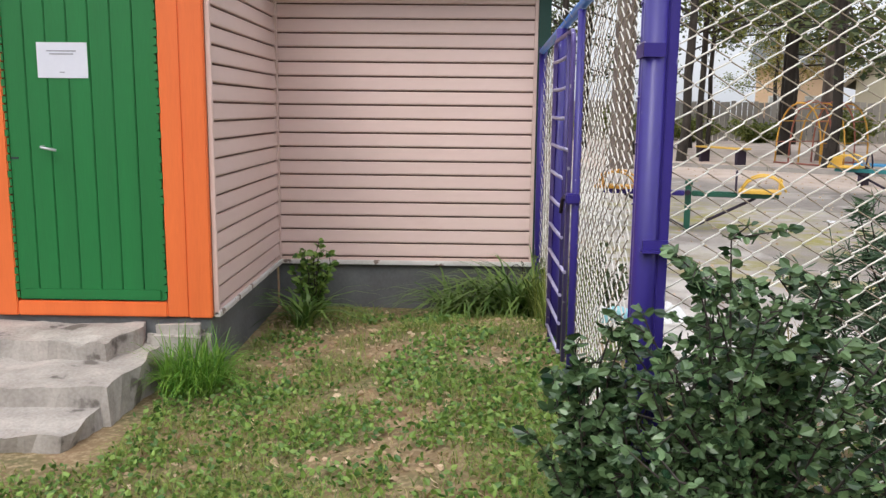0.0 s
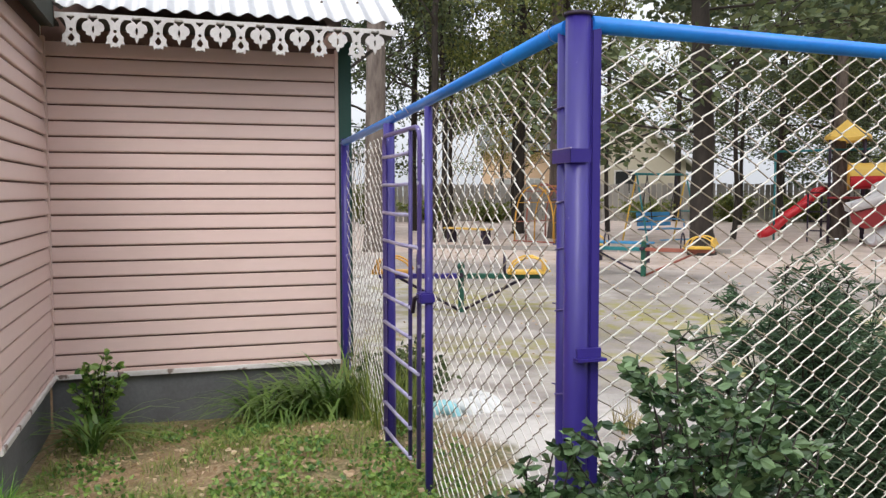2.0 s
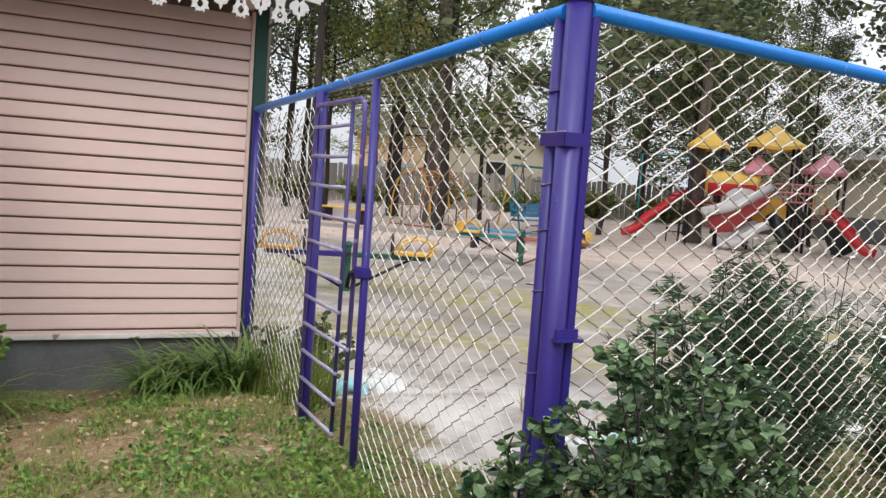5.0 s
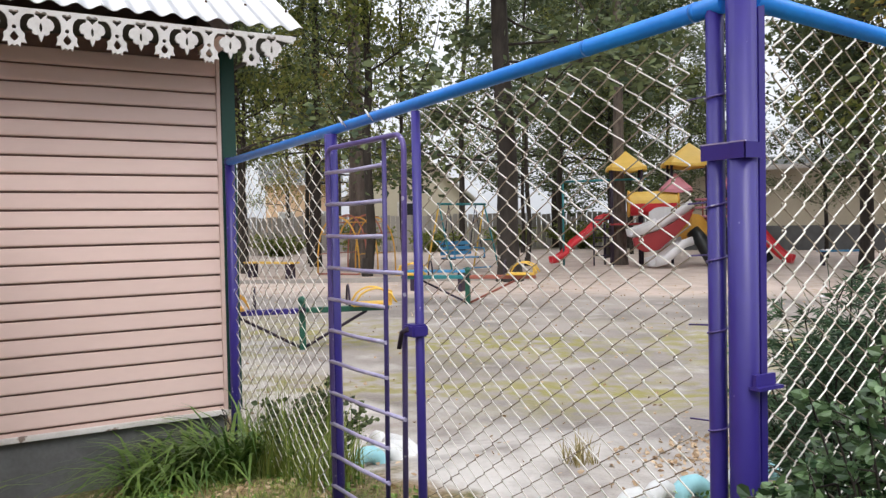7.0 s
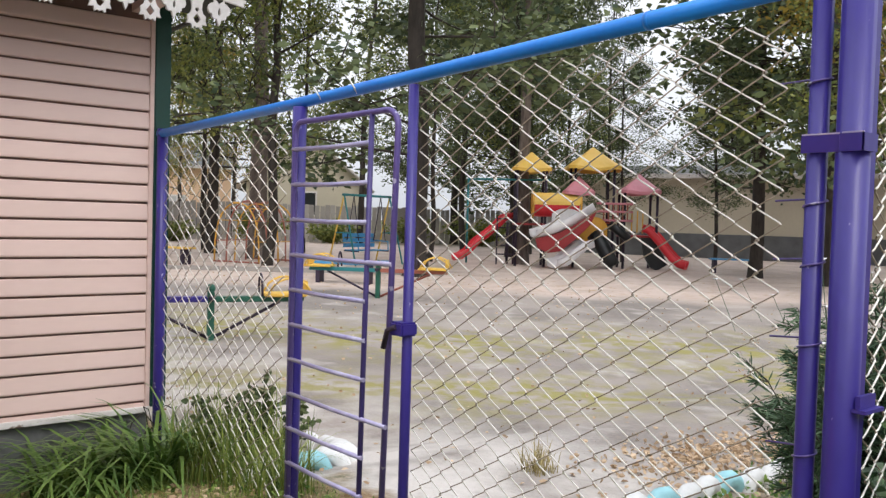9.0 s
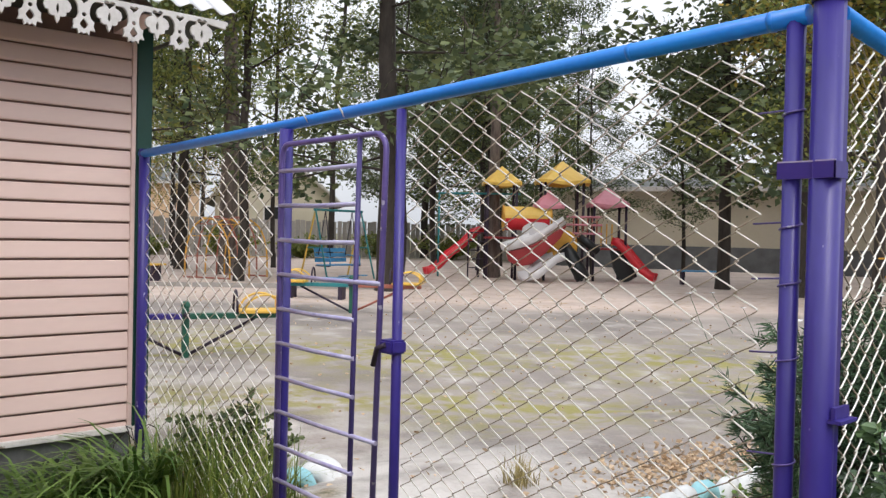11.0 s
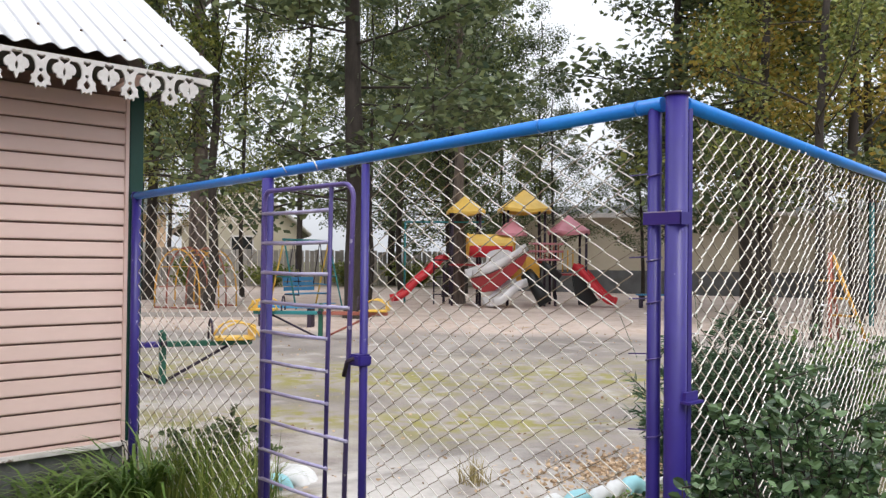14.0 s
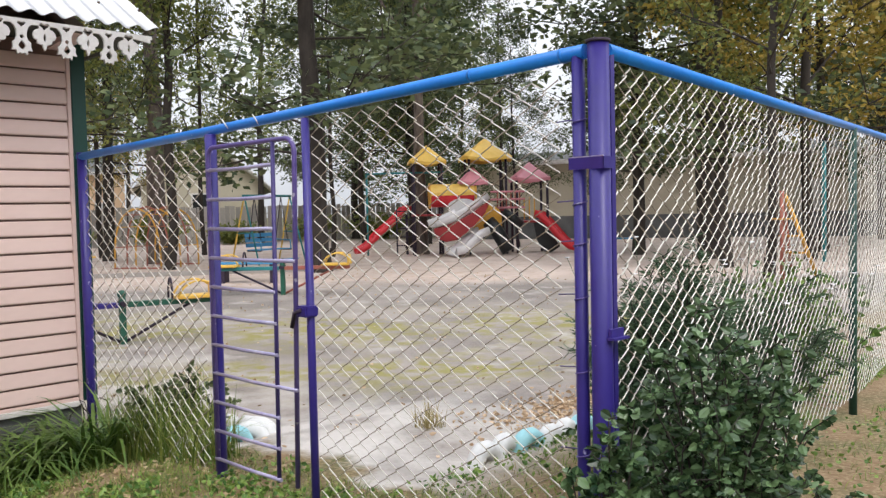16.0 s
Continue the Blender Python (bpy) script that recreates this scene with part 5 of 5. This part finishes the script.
PINE_LABEL, LEAFY_LABEL, DARK_LABEL, YELLOW_LABEL = ("tall pine with scaly grey-brown trunk and high crown", "slender leafy tree with dark crooked limbs",
                                                    "dark green dense tree with low branches", "leafy tree turning yellow in autumn")
TREES = [
    (20.6, 13.2, "leafy", 1, M_LEAF_DARK, 0.40, 40, LEAFY_LABEL, 1.25),
    (22.4, 10.9, "leafy", 2, M_LEAF_DARK, 0.42, 150, LEAFY_LABEL, 1.3),
    (18.2, 15.6, "leafy", 0, M_LEAF_DARK, 0.45, 220, LEAFY_LABEL, 1.4),
    (13.6, 14.6, "leafy", 2, M_LEAF_DARK, 0.55, 100, LEAFY_LABEL, 1.1),
    # x, y, kind, variant, leaf, scale, turn, label, width
    (9.3, 16.9, "pine", 0, M_LEAF_DARK, 1.15, 10, PINE_LABEL, 1.0),
    (3.03, 12.8, "pine", 1, M_LEAF_BIRCH, 1.1, 80, PINE_LABEL, 1.0),
    (8.05, 13.93, "leafy", 0, M_LEAF_BIRCH, 0.95, 30, LEAFY_LABEL, 1.0),
    (5.07, 15.48, "leafy", 1, M_LEAF_DARK, 0.9, 200, LEAFY_LABEL, 1.0),
    (9.35, 9.75, "spruce", 0, M_LEAF_DARK, 0.95, 45, DARK_LABEL, 1.35),
    (15.72, 12.98, "pine", 0, M_LEAF_DARK, 0.85, 160, PINE_LABEL, 1.0),
    (17.7, 6.75, "spruce", 1, M_LEAF_DARK, 0.85, 80, DARK_LABEL, 1.0),
    (20.56, 3, "leafy", 0, M_LEAF_YELLOW, 1.0, 270, YELLOW_LABEL, 1.0),
    (17.41, 2.16, "leafy", 1, M_LEAF_YELLOW, 1.0, 20, YELLOW_LABEL, 1.0),
    (23.01, 7.08, "leafy", 2, M_LEAF_DARK, 1.1, 60, LEAFY_LABEL, 1.1),
    (6.48, 22.58, "leafy", 2, M_LEAF_DARK, 1.0, 10, LEAFY_LABEL, 1.0),
    (19.08, 19.45, "leafy", 2, M_LEAF_BIRCH, 0.95, 240, LEAFY_LABEL, 1.0),
    (22.47, 20.28, "spruce", 1, M_LEAF_DARK, 0.9, 10, DARK_LABEL, 1.1),
    (23.02, 15.88, "leafy", 1, M_LEAF_DARK, 0.62, 300, LEAFY_LABEL, 1.0),
    (40.0, 15.5, "leafy", 0, M_LEAF_DARK, 0.75, 200, LEAFY_LABEL, 1.1),
    (28.63, 3.88, "spruce", 0, M_LEAF_DARK, 0.95, 130, DARK_LABEL, 1.2),
    (24.71, -0.29, "leafy", 2, M_LEAF_YELLOW, 1.1, 33, YELLOW_LABEL, 1.1),
    (0.71, 20.65, "leafy", 0, M_LEAF_BIRCH, 1.0, 310, LEAFY_LABEL, 1.0),
    (20.83, 29.02, "leafy", 2, M_LEAF_BIRCH, 1.1, 20, LEAFY_LABEL, 1.1),
    (26.79, 23.97, "leafy", 0, M_LEAF_DARK, 1.0, 5, LEAFY_LABEL, 1.1),
    (34.37, 6.04, "leafy", 1, M_LEAF_DARK, 1.0, 95, LEAFY_LABEL, 1.2),
    (12.93, 1.23, "leafy", 2, M_LEAF_BIRCH, 0.75, 12, LEAFY_LABEL, 1.0),
    (16.88, 4.36, "spruce", 0, M_LEAF_DARK, 0.95, 150, DARK_LABEL, 1.35),
    (19.65, 5.39, "spruce", 1, M_LEAF_BIRCH, 1.0, 250, LEAFY_LABEL, 1.2),
    (14.38, 2.72, "leafy", 0, M_LEAF_YELLOW, 0.85, 190, YELLOW_LABEL, 1.1),
    (22.89, 1.73, "spruce", 1, M_LEAF_YELLOW, 0.9, 20, YELLOW_LABEL, 1.3),
    (30.38, -0.06, "spruce", 0, M_LEAF_DARK, 1.0, 77, DARK_LABEL, 1.4),
    (29.64, 27.73, "spruce", 1, M_LEAF_BIRCH, 0.8, 60, LEAFY_LABEL, 1.4),
    (6.93, 19.74, "leafy", 1, M_LEAF_DARK, 0.95, 140, LEAFY_LABEL, 0.6),
    (10.01, 22.08, "leafy", 0, M_LEAF_DARK, 1.0, 220, LEAFY_LABEL, 0.6),
    (12.61, 20.13, "leafy", 2, M_LEAF_BIRCH, 1.0, 320, LEAFY_LABEL, 0.6),
    (20.46, 23.74, "leafy", 0, M_LEAF_DARK, 0.95, 80, LEAFY_LABEL, 0.7),
    (21.53, 18.38, "leafy", 2, M_LEAF_DARK, 0.8, 170, LEAFY_LABEL, 0.7),
    (24.43, 19.22, "leafy", 1, M_LEAF_BIRCH, 0.8, 290, LEAFY_LABEL, 0.7),
    (43.0, 8.0, "leafy", 0, M_LEAF_DARK, 0.6, 350, LEAFY_LABEL, 0.8),
    (42.0, 2.0, "leafy", 1, M_LEAF_DARK, 0.8, 30, LEAFY_LABEL, 0.8),
    (14.32, 34.86, "leafy", 0, M_LEAF_BIRCH, 0.7, 15, LEAFY_LABEL, 1.2),
    (17.71, 36.25, "leafy", 1, M_LEAF_DARK, 0.8, 215, LEAFY_LABEL, 1.2),
    (18.65, 16.56, "leafy", 0, M_LEAF_DARK, 1.0, 15, LEAFY_LABEL, 1.0),
    (25.74, 27.89, "spruce", 0, M_LEAF_DARK, 0.75, 200, DARK_LABEL, 1.4),
    (30.5, 23.5, "spruce", 0, M_LEAF_BIRCH, 0.52, 200, LEAFY_LABEL, 1.5),
    (38.5, 20.0, "spruce", 1, M_LEAF_DARK, 0.6, 110, DARK_LABEL, 1.4),
    (45.0, 12.0, "leafy", 2, M_LEAF_DARK, 0.55, 10, LEAFY_LABEL, 1.2),
    (32.63, 16.87, "spruce", 1, M_LEAF_DARK, 0.42, 20, DARK_LABEL, 1.6),
    (34.49, 11.88, "spruce", 0, M_LEAF_DARK, 0.5, 90, DARK_LABEL, 1.6),
    (2.14, 16.51, "leafy", 2, M_LEAF_DARK, 0.95, 130, LEAFY_LABEL, 0.8),
    (4.33, 18.23, "leafy", 1, M_LEAF_DARK, 1.0, 70, LEAFY_LABEL, 0.9),
    (6.1, 17.47, "leafy", 0, M_LEAF_BIRCH, 1.0, 250, LEAFY_LABEL, 0.7),
    (9.28, 19.91, "spruce", 1, M_LEAF_BIRCH, 1.0, 20, LEAFY_LABEL, 0.9),
    (7.52, 24, "leafy", 2, M_LEAF_DARK, 0.85, 310, LEAFY_LABEL, 1.0),
    (3.57, 22.57, "spruce", 0, M_LEAF_DARK, 0.85, 310, DARK_LABEL, 0.9),
    (12.99, 28.7, "leafy", 1, M_LEAF_YELLOW, 0.5, 90, YELLOW_LABEL, 1.3),
]
for x, y, kind, var, leaf, scale, turn, label, wide in TREES:
    tree(x, y, VARIANT[kind][var], leaf, scale, turn, label, wide)


# ---------------- shrubs, flowers and ground cover ----------------
def shrub(name, at, radius, height, leaves, size, leaf, seed, label, stems=14, shape="oval", low=0.12, group="", top_narrow=0.6):
    """Stems that fork from the base, with leaves set along them."""
    s = thing(name, label, "shrub", (at[0], at[1], gz(*at)), 0, group)
    rng = random.Random(seed)
    bm = bmesh.new()
    anchors = []
    for k in range(stems):
        a = 2 * math.pi * k / stems + rng.uniform(-0.4, 0.4)
        out = rng.uniform(0.15, 1.0) * radius
        hh = height * rng.uniform(0.7, 1.0) * (1 - (1 - top_narrow) * (out / radius) ** 2)
        pts = []
        for i in range(7):
            f = i / 6
            pts.append(Vector((math.cos(a) * out * f ** 1.2 + rng.uniform(-1, 1) * 0.02, math.sin(a) * out * f ** 1.2 + rng.uniform(-1, 1) * 0.02, hh * f)))
        tube(bm, pts, 0.007, 5, cap=False, r_end=0.002)
        for i in range(1, 7):
            if pts[i].z > low * height:
                anchors.append((pts[i - 1], pts[i]))
                for _ in range(2):
                    t = pts[i] + Vector((rng.uniform(-1, 1), rng.uniform(-1, 1), rng.uniform(-0.3, 0.8))) * 0.16 * (radius / 0.5)
                    tube(bm, [pts[i], t], 0.003, 4, cap=False, r_end=0.0012)
                    anchors.append((pts[i], t))
    tagged(part("woody_base", bm, M_BARK2, s), kind="stuff")

    def place(r):
        p, q = anchors[r.randrange(len(anchors))]
        v = p.lerp(q, r.uniform(0.1, 1.05))
        d = Vector((v.x, v.y, 0))
        d = (d.normalized() if d.length > 0.01 else Vector((1, 0, 0))) * 0.6 + Vector((r.uniform(-1, 1), r.uniform(-1, 1), r.uniform(-0.5, 0.6)))
        return v, d

    verts, faces = scatter_leaves(leaves, place, size, rng, shape)
    tagged(part("leaves", mesh_from(verts, faces, leaf, "leaves"), None, s), kind="stuff")
    return s


def blades(rng, base, count, length, width, spread, arch, verts, faces):
    """Long arching blades from one foot."""
    for _ in range(count):
        a = rng.uniform(0, 2 * math.pi)
        L = length * rng.uniform(0.55, 1.15)
        d = Vector((math.cos(a), math.sin(a), 0))
        side = Vector((-d.y, d.x, 0)) * width * rng.uniform(0.6, 1.2)
        o = Vector(base) + Vector((rng.uniform(-1, 1), rng.uniform(-1, 1), 0)) * spread
        out = rng.uniform(0.15 if arch < 1 else 0.5, 1.0) * arch
        k = len(verts)
        for i in range(6):
            f = i / 5
            p = o + d * (L * out * f ** 1.5) + Vector((0, 0, L * (0.95 * f - 0.85 * min(1.0, out) * f ** 2.4)))
            w = side * (1 - f ** 2) if i < 5 else side * 0.02
            verts += [p + w, p - w]
        for i in range(5):
            faces.append((k + 2 * i, k + 2 * i + 1, k + 2 * i + 3, k + 2 * i + 2))


def clump(name, at, count, length, width, spread, arch, leaf, seed, label, category="plant", group=""):
    verts, faces = [], []
    blades(random.Random(seed), (0, 0, -0.02), count, length, width, spread, arch, verts, faces)
    ob = new(name, mesh_from(verts, faces, leaf, name))
    ob.matrix_world = pose(at[0], at[1], gz(*at))
    return tagged(ob, label, category, group, "stuff")


BUSH_LABEL = "dense dark green leafy shrub beside the corner post"
shrub("leafy_shrub", (0.17, -4.0), 0.36, 0.95, 8500, 0.031, M_LEAF_BUSH, 21, BUSH_LABEL, 38, top_narrow=0.5)
shrub("leafy_shrub", (-0.19, -3.86), 0.13, 0.74, 1700, 0.036, M_LEAF_BUSH, 22, "low dark green shrub before the fence", 16)
shrub("leafy_shrub", (-0.03, -3.96), 0.17, 0.60, 1800, 0.034, M_LEAF_BUSH, 29, "low dark green shrub at the post foot", 16)
shrub("leafy_shrub", (0.52, -3.98), 0.22, 0.46, 1900, 0.031, M_LEAF_BUSH, 23, "spreading dark green shrub along the fence", 20)
shrub("feathery_shrub", (0.90, -3.40), 0.34, 1.08, 24000, 0.05, M_FEATHER, 24, "soft feathery green shrub behind the netting", 40, "needle")
shrub("feathery_shrub", (1.33, -3.27), 0.36, 0.95, 24000, 0.05, M_FEATHER, 25, "soft feathery green shrub behind the netting", 40, "needle")
shrub("feathery_shrub", (2.21, -3.22), 0.4, 0.9, 20000, 0.05, M_FEATHER, 26, "soft feathery green shrub behind the netting", 34, "needle")


def blossom(at, z, count, radius, seed, label):
    """White five-petalled flowers on thin stems, above a shrub."""
    f = thing("white_flowers", label, "flowers", (at[0], at[1], gz(*at)))
    rng = random.Random(seed)
    for _ in range(count):
        x, y, h = rng.gauss(0, radius), rng.gauss(0, radius), z * rng.uniform(0.75, 1.05)
        bm = bmesh.new()
        for k in range(6):
            a = 2 * math.pi * k / 6
            d, s = Vector((math.cos(a), math.sin(a), 0.25)), Vector((-math.sin(a), math.cos(a), 0.3)) * 0.008
            c0 = Vector((x, y, h))
            bm.faces.new([bm.verts.new(q) for q in (c0, c0 + d * 0.012 + s, c0 + d * 0.021, c0 + d * 0.012 - s)])
        b2 = tube(bmesh.new(), [(x, y, h), (x * 0.9, y * 0.9, h - 0.25)], 0.0015, 4, cap=False)
        fl = part("flower", bm, M_PETAL, f)
        part("stalk", b2, M_FEATHER, fl)


blossom((1.16, -3.41), 1.08, 7, 0.22, 91, "few white flowers over a feathery shrub")
blossom((2.31, -3.17), 0.95, 16, 0.3, 92, "white flowers among feathery leaves")
blossom((3.55, -2.89), 1.0, 40, 0.45, 93, "many white flowers on a leafy bush")
shrub("flowering_shrub", (3.55, -2.89), 0.55, 0.95, 2600, 0.05, M_WEED, 94, "pale green flowering bush behind the netting", 24)
shrub("young_weed", (-1.5, -0.3), 0.15, 0.56, 620, 0.045, M_WEED, 27, "tall broad-leaved green weed by the wall", 9)
shrub("hedge_shrub", (0.30, -0.62), 0.28, 0.5, 1500, 0.04, M_LEAF_DARK, 28, "small dark shrub inside the gate", 16)
for k, (x, y, r, h) in enumerate(((3.25, 29.17, 1.6, 2.0), (6.14, 29.67, 1.7, 2.4), (9.24, 30.15, 1.5, 1.7), (11.98, 29.95, 1.5, 1.4), (15.43, 29.14, 1.8, 2.0), (18.88, 28.4, 1.5, 1.5),
                                  (22.35, 26.86, 1.7, 1.9), (25.3, 25.49, 1.8, 2.1), (29.74, 19.46, 1.7, 1.5), (32.61, 13.44, 1.6, 1.3), (33.49, 9, 1.8, 1.6), (34.31, 4.1, 1.8, 1.8))):
    shrub("hedge_shrub", (x, y), r, h * 0.62, 2600, 0.15, M_LEAF_BIRCH, 60 + k, "low overgrown green shrub before the board fence", 16, "clump", group="shrubs along the far fence")
LILY = "clump of long arching daylily leaves"
clump("daylily", (-0.30, -0.32), 130, 0.74, 0.011, 0.09, 1.2, M_LILY, 31, LILY + " at the house corner")
clump("daylily", (-0.1, -0.45), 130, 0.8, 0.011, 0.09, 1.0, M_LILY, 32, LILY + " at the fence foot")
clump("daylily", (-1.52, -0.6), 46, 0.64, 0.011, 0.05, 1.2, M_LILY, 33, LILY + " by the porch wall")
clump("daylily", (-0.55, -0.35), 80, 0.66, 0.010, 0.09, 1.25, M_LILY, 34, LILY + " along the plinth")
for k in range(3):
    rng = random.Random(200 + k)
    pts = [Vector((-0.06 + 0.05 * k, -0.10 - 0.06 * k, gz(0, -0.1)))]
    for i in range(9):
        pts.append(pts[-1] + Vector((rng.uniform(-0.05, 0.05), rng.uniform(-0.06, 0.04), 0.11 * math.cos(i * 0.33))))
    single("dry_vine", tube(bmesh.new(), pts, 0.004, 5, r_end=0.002), M_BARK2, "thin dry brown vine stem by the corner", "vine", group="dry vines at the fence foot")
clump("tall_grass", (0.12, -0.55), 260, 0.62, 0.0035, 0.16, 0.6, M_GRASS, 35, "tall green grass behind the netting", "grass")
clump("tall_grass", (0.13, -0.95), 260, 0.58, 0.0035, 0.18, 0.6, M_GRASS, 36, "tall green grass behind the netting", "grass")
clump("tall_grass", (0.08, -1.3), 150, 0.45, 0.0035, 0.12, 0.7, M_GRASS, 37, "tall green grass beside the gate post", "grass")
clump("grass_tuft", (-1.86, -1.84), 700, 0.44, 0.0042, 0.13, 0.95, M_LUSH, 38, "thick grass tuft under the porch corner", "grass")
clump("grass_tuft", (1.25, -1.72), 90, 0.24, 0.003, 0.07, 0.6, M_STRAW, 39, "dry grass tuft inside the netting", "grass")


def ground_cover():
    rng = random.Random(77)

    def spot(r):
        """A place in the yard, clear of the porch and its steps."""
        while True:
            pick = r.random()
            if pick < 0.7:
                x, y = r.uniform(-2.35, 0.3), r.uniform(-5.6, -0.05)
            elif pick < 0.88:
                x, y = r.uniform(-2.4, 5.5), r.uniform(-8.0, -3.4)
            else:
                x = r.uniform(0.2, 6.0)
                y = 0.12 * x + r.uniform(-3.6, -2.5)
            if not (x < PORCH_X + 0.06 and y > PORCH_Y - 0.04) and not (x < -1.96 and y > PORCH_Y - 1.22):
                return x, y

    def lush(x, y):
        return noise.noise((x * 1.9, y * 1.9, 4.0)) + 0.5 * noise.noise((x * 5.5, y * 5.5, 1.0)) + 0.22 * (y < -2.6)

    green, straw = ([], []), ([], [])
    n = 0
    while n < 60000:
        x, y = spot(rng)
        v = lush(x, y) + rng.uniform(-0.25, 0.25)
        base = Vector((x, y, gz(x, y) - 0.005))
        if v > 0.0:
            blades(rng, base, 1, rng.uniform(0.05, 0.11) + 0.07 * max(0.0, v), 0.0021, 0.004, 1.0, *green)
        elif rng.random() < 0.35:
            blades(rng, base, 1, rng.uniform(0.03, 0.08), 0.0017, 0.004, 1.2, *straw)
        n += 1
    single_mesh("grass", *green, M_GRASS, "thin trodden green grass over the yard", "grass")
    single_mesh("dry_grass", *straw, M_STRAW, "short dry straw-coloured grass on bare soil", "grass")

    def place(r):
        while True:
            x, y = spot(r)
            if noise.noise((x * 2.3, y * 2.3, 9.0)) + 0.5 * noise.noise((x * 7, y * 7, 2.0)) + r.uniform(-0.2, 0.2) + 0.3 * (y < -1.7) - 0.1 * (y > -1.2) > 0.17:
                return Vector((x, y, gz(x, y) + r.uniform(0.0, 0.045))), (r.uniform(-1, 1), r.uniform(-1, 1), r.uniform(0.0, 0.7))

    v, f = scatter_leaves(30000, place, 0.027, rng, "oval")
    single_mesh("ground_leaves", v, f, M_WEED, "low green creeping leaves over the soil", "weeds")

    def fall(r):
        if r.random() < 0.45:
            x, y = r.uniform(-2.0, 0.3), r.uniform(-5.0, -0.1)
        elif r.random() < 0.42:
            x, y = r.gauss(2.35, 0.45), r.gauss(-1.98, 0.2)
        else:
            x, y = r.uniform(0.3, 11.0), r.uniform(-2.2, 13.0)
        if x < PORCH_X + 0.06 and y > PORCH_Y - 1.22:
            x += 0.4
        return Vector((x, y, gz(x, y) + 0.008)), (r.uniform(-1, 1), r.uniform(-1, 1), r.uniform(0, 0.15))

    v, f = scatter_leaves(4600, fall, 0.034, rng, "oval")
    single_mesh("fallen_leaves", v, f, M_DRY, "dry brown and yellow fallen leaves on the ground", "leaves")


def single_mesh(name, verts, faces, mat, label, category):
    return tagged(new(name, mesh_from(verts, faces, mat, name)), label, category, kind="stuff")


ground_cover()
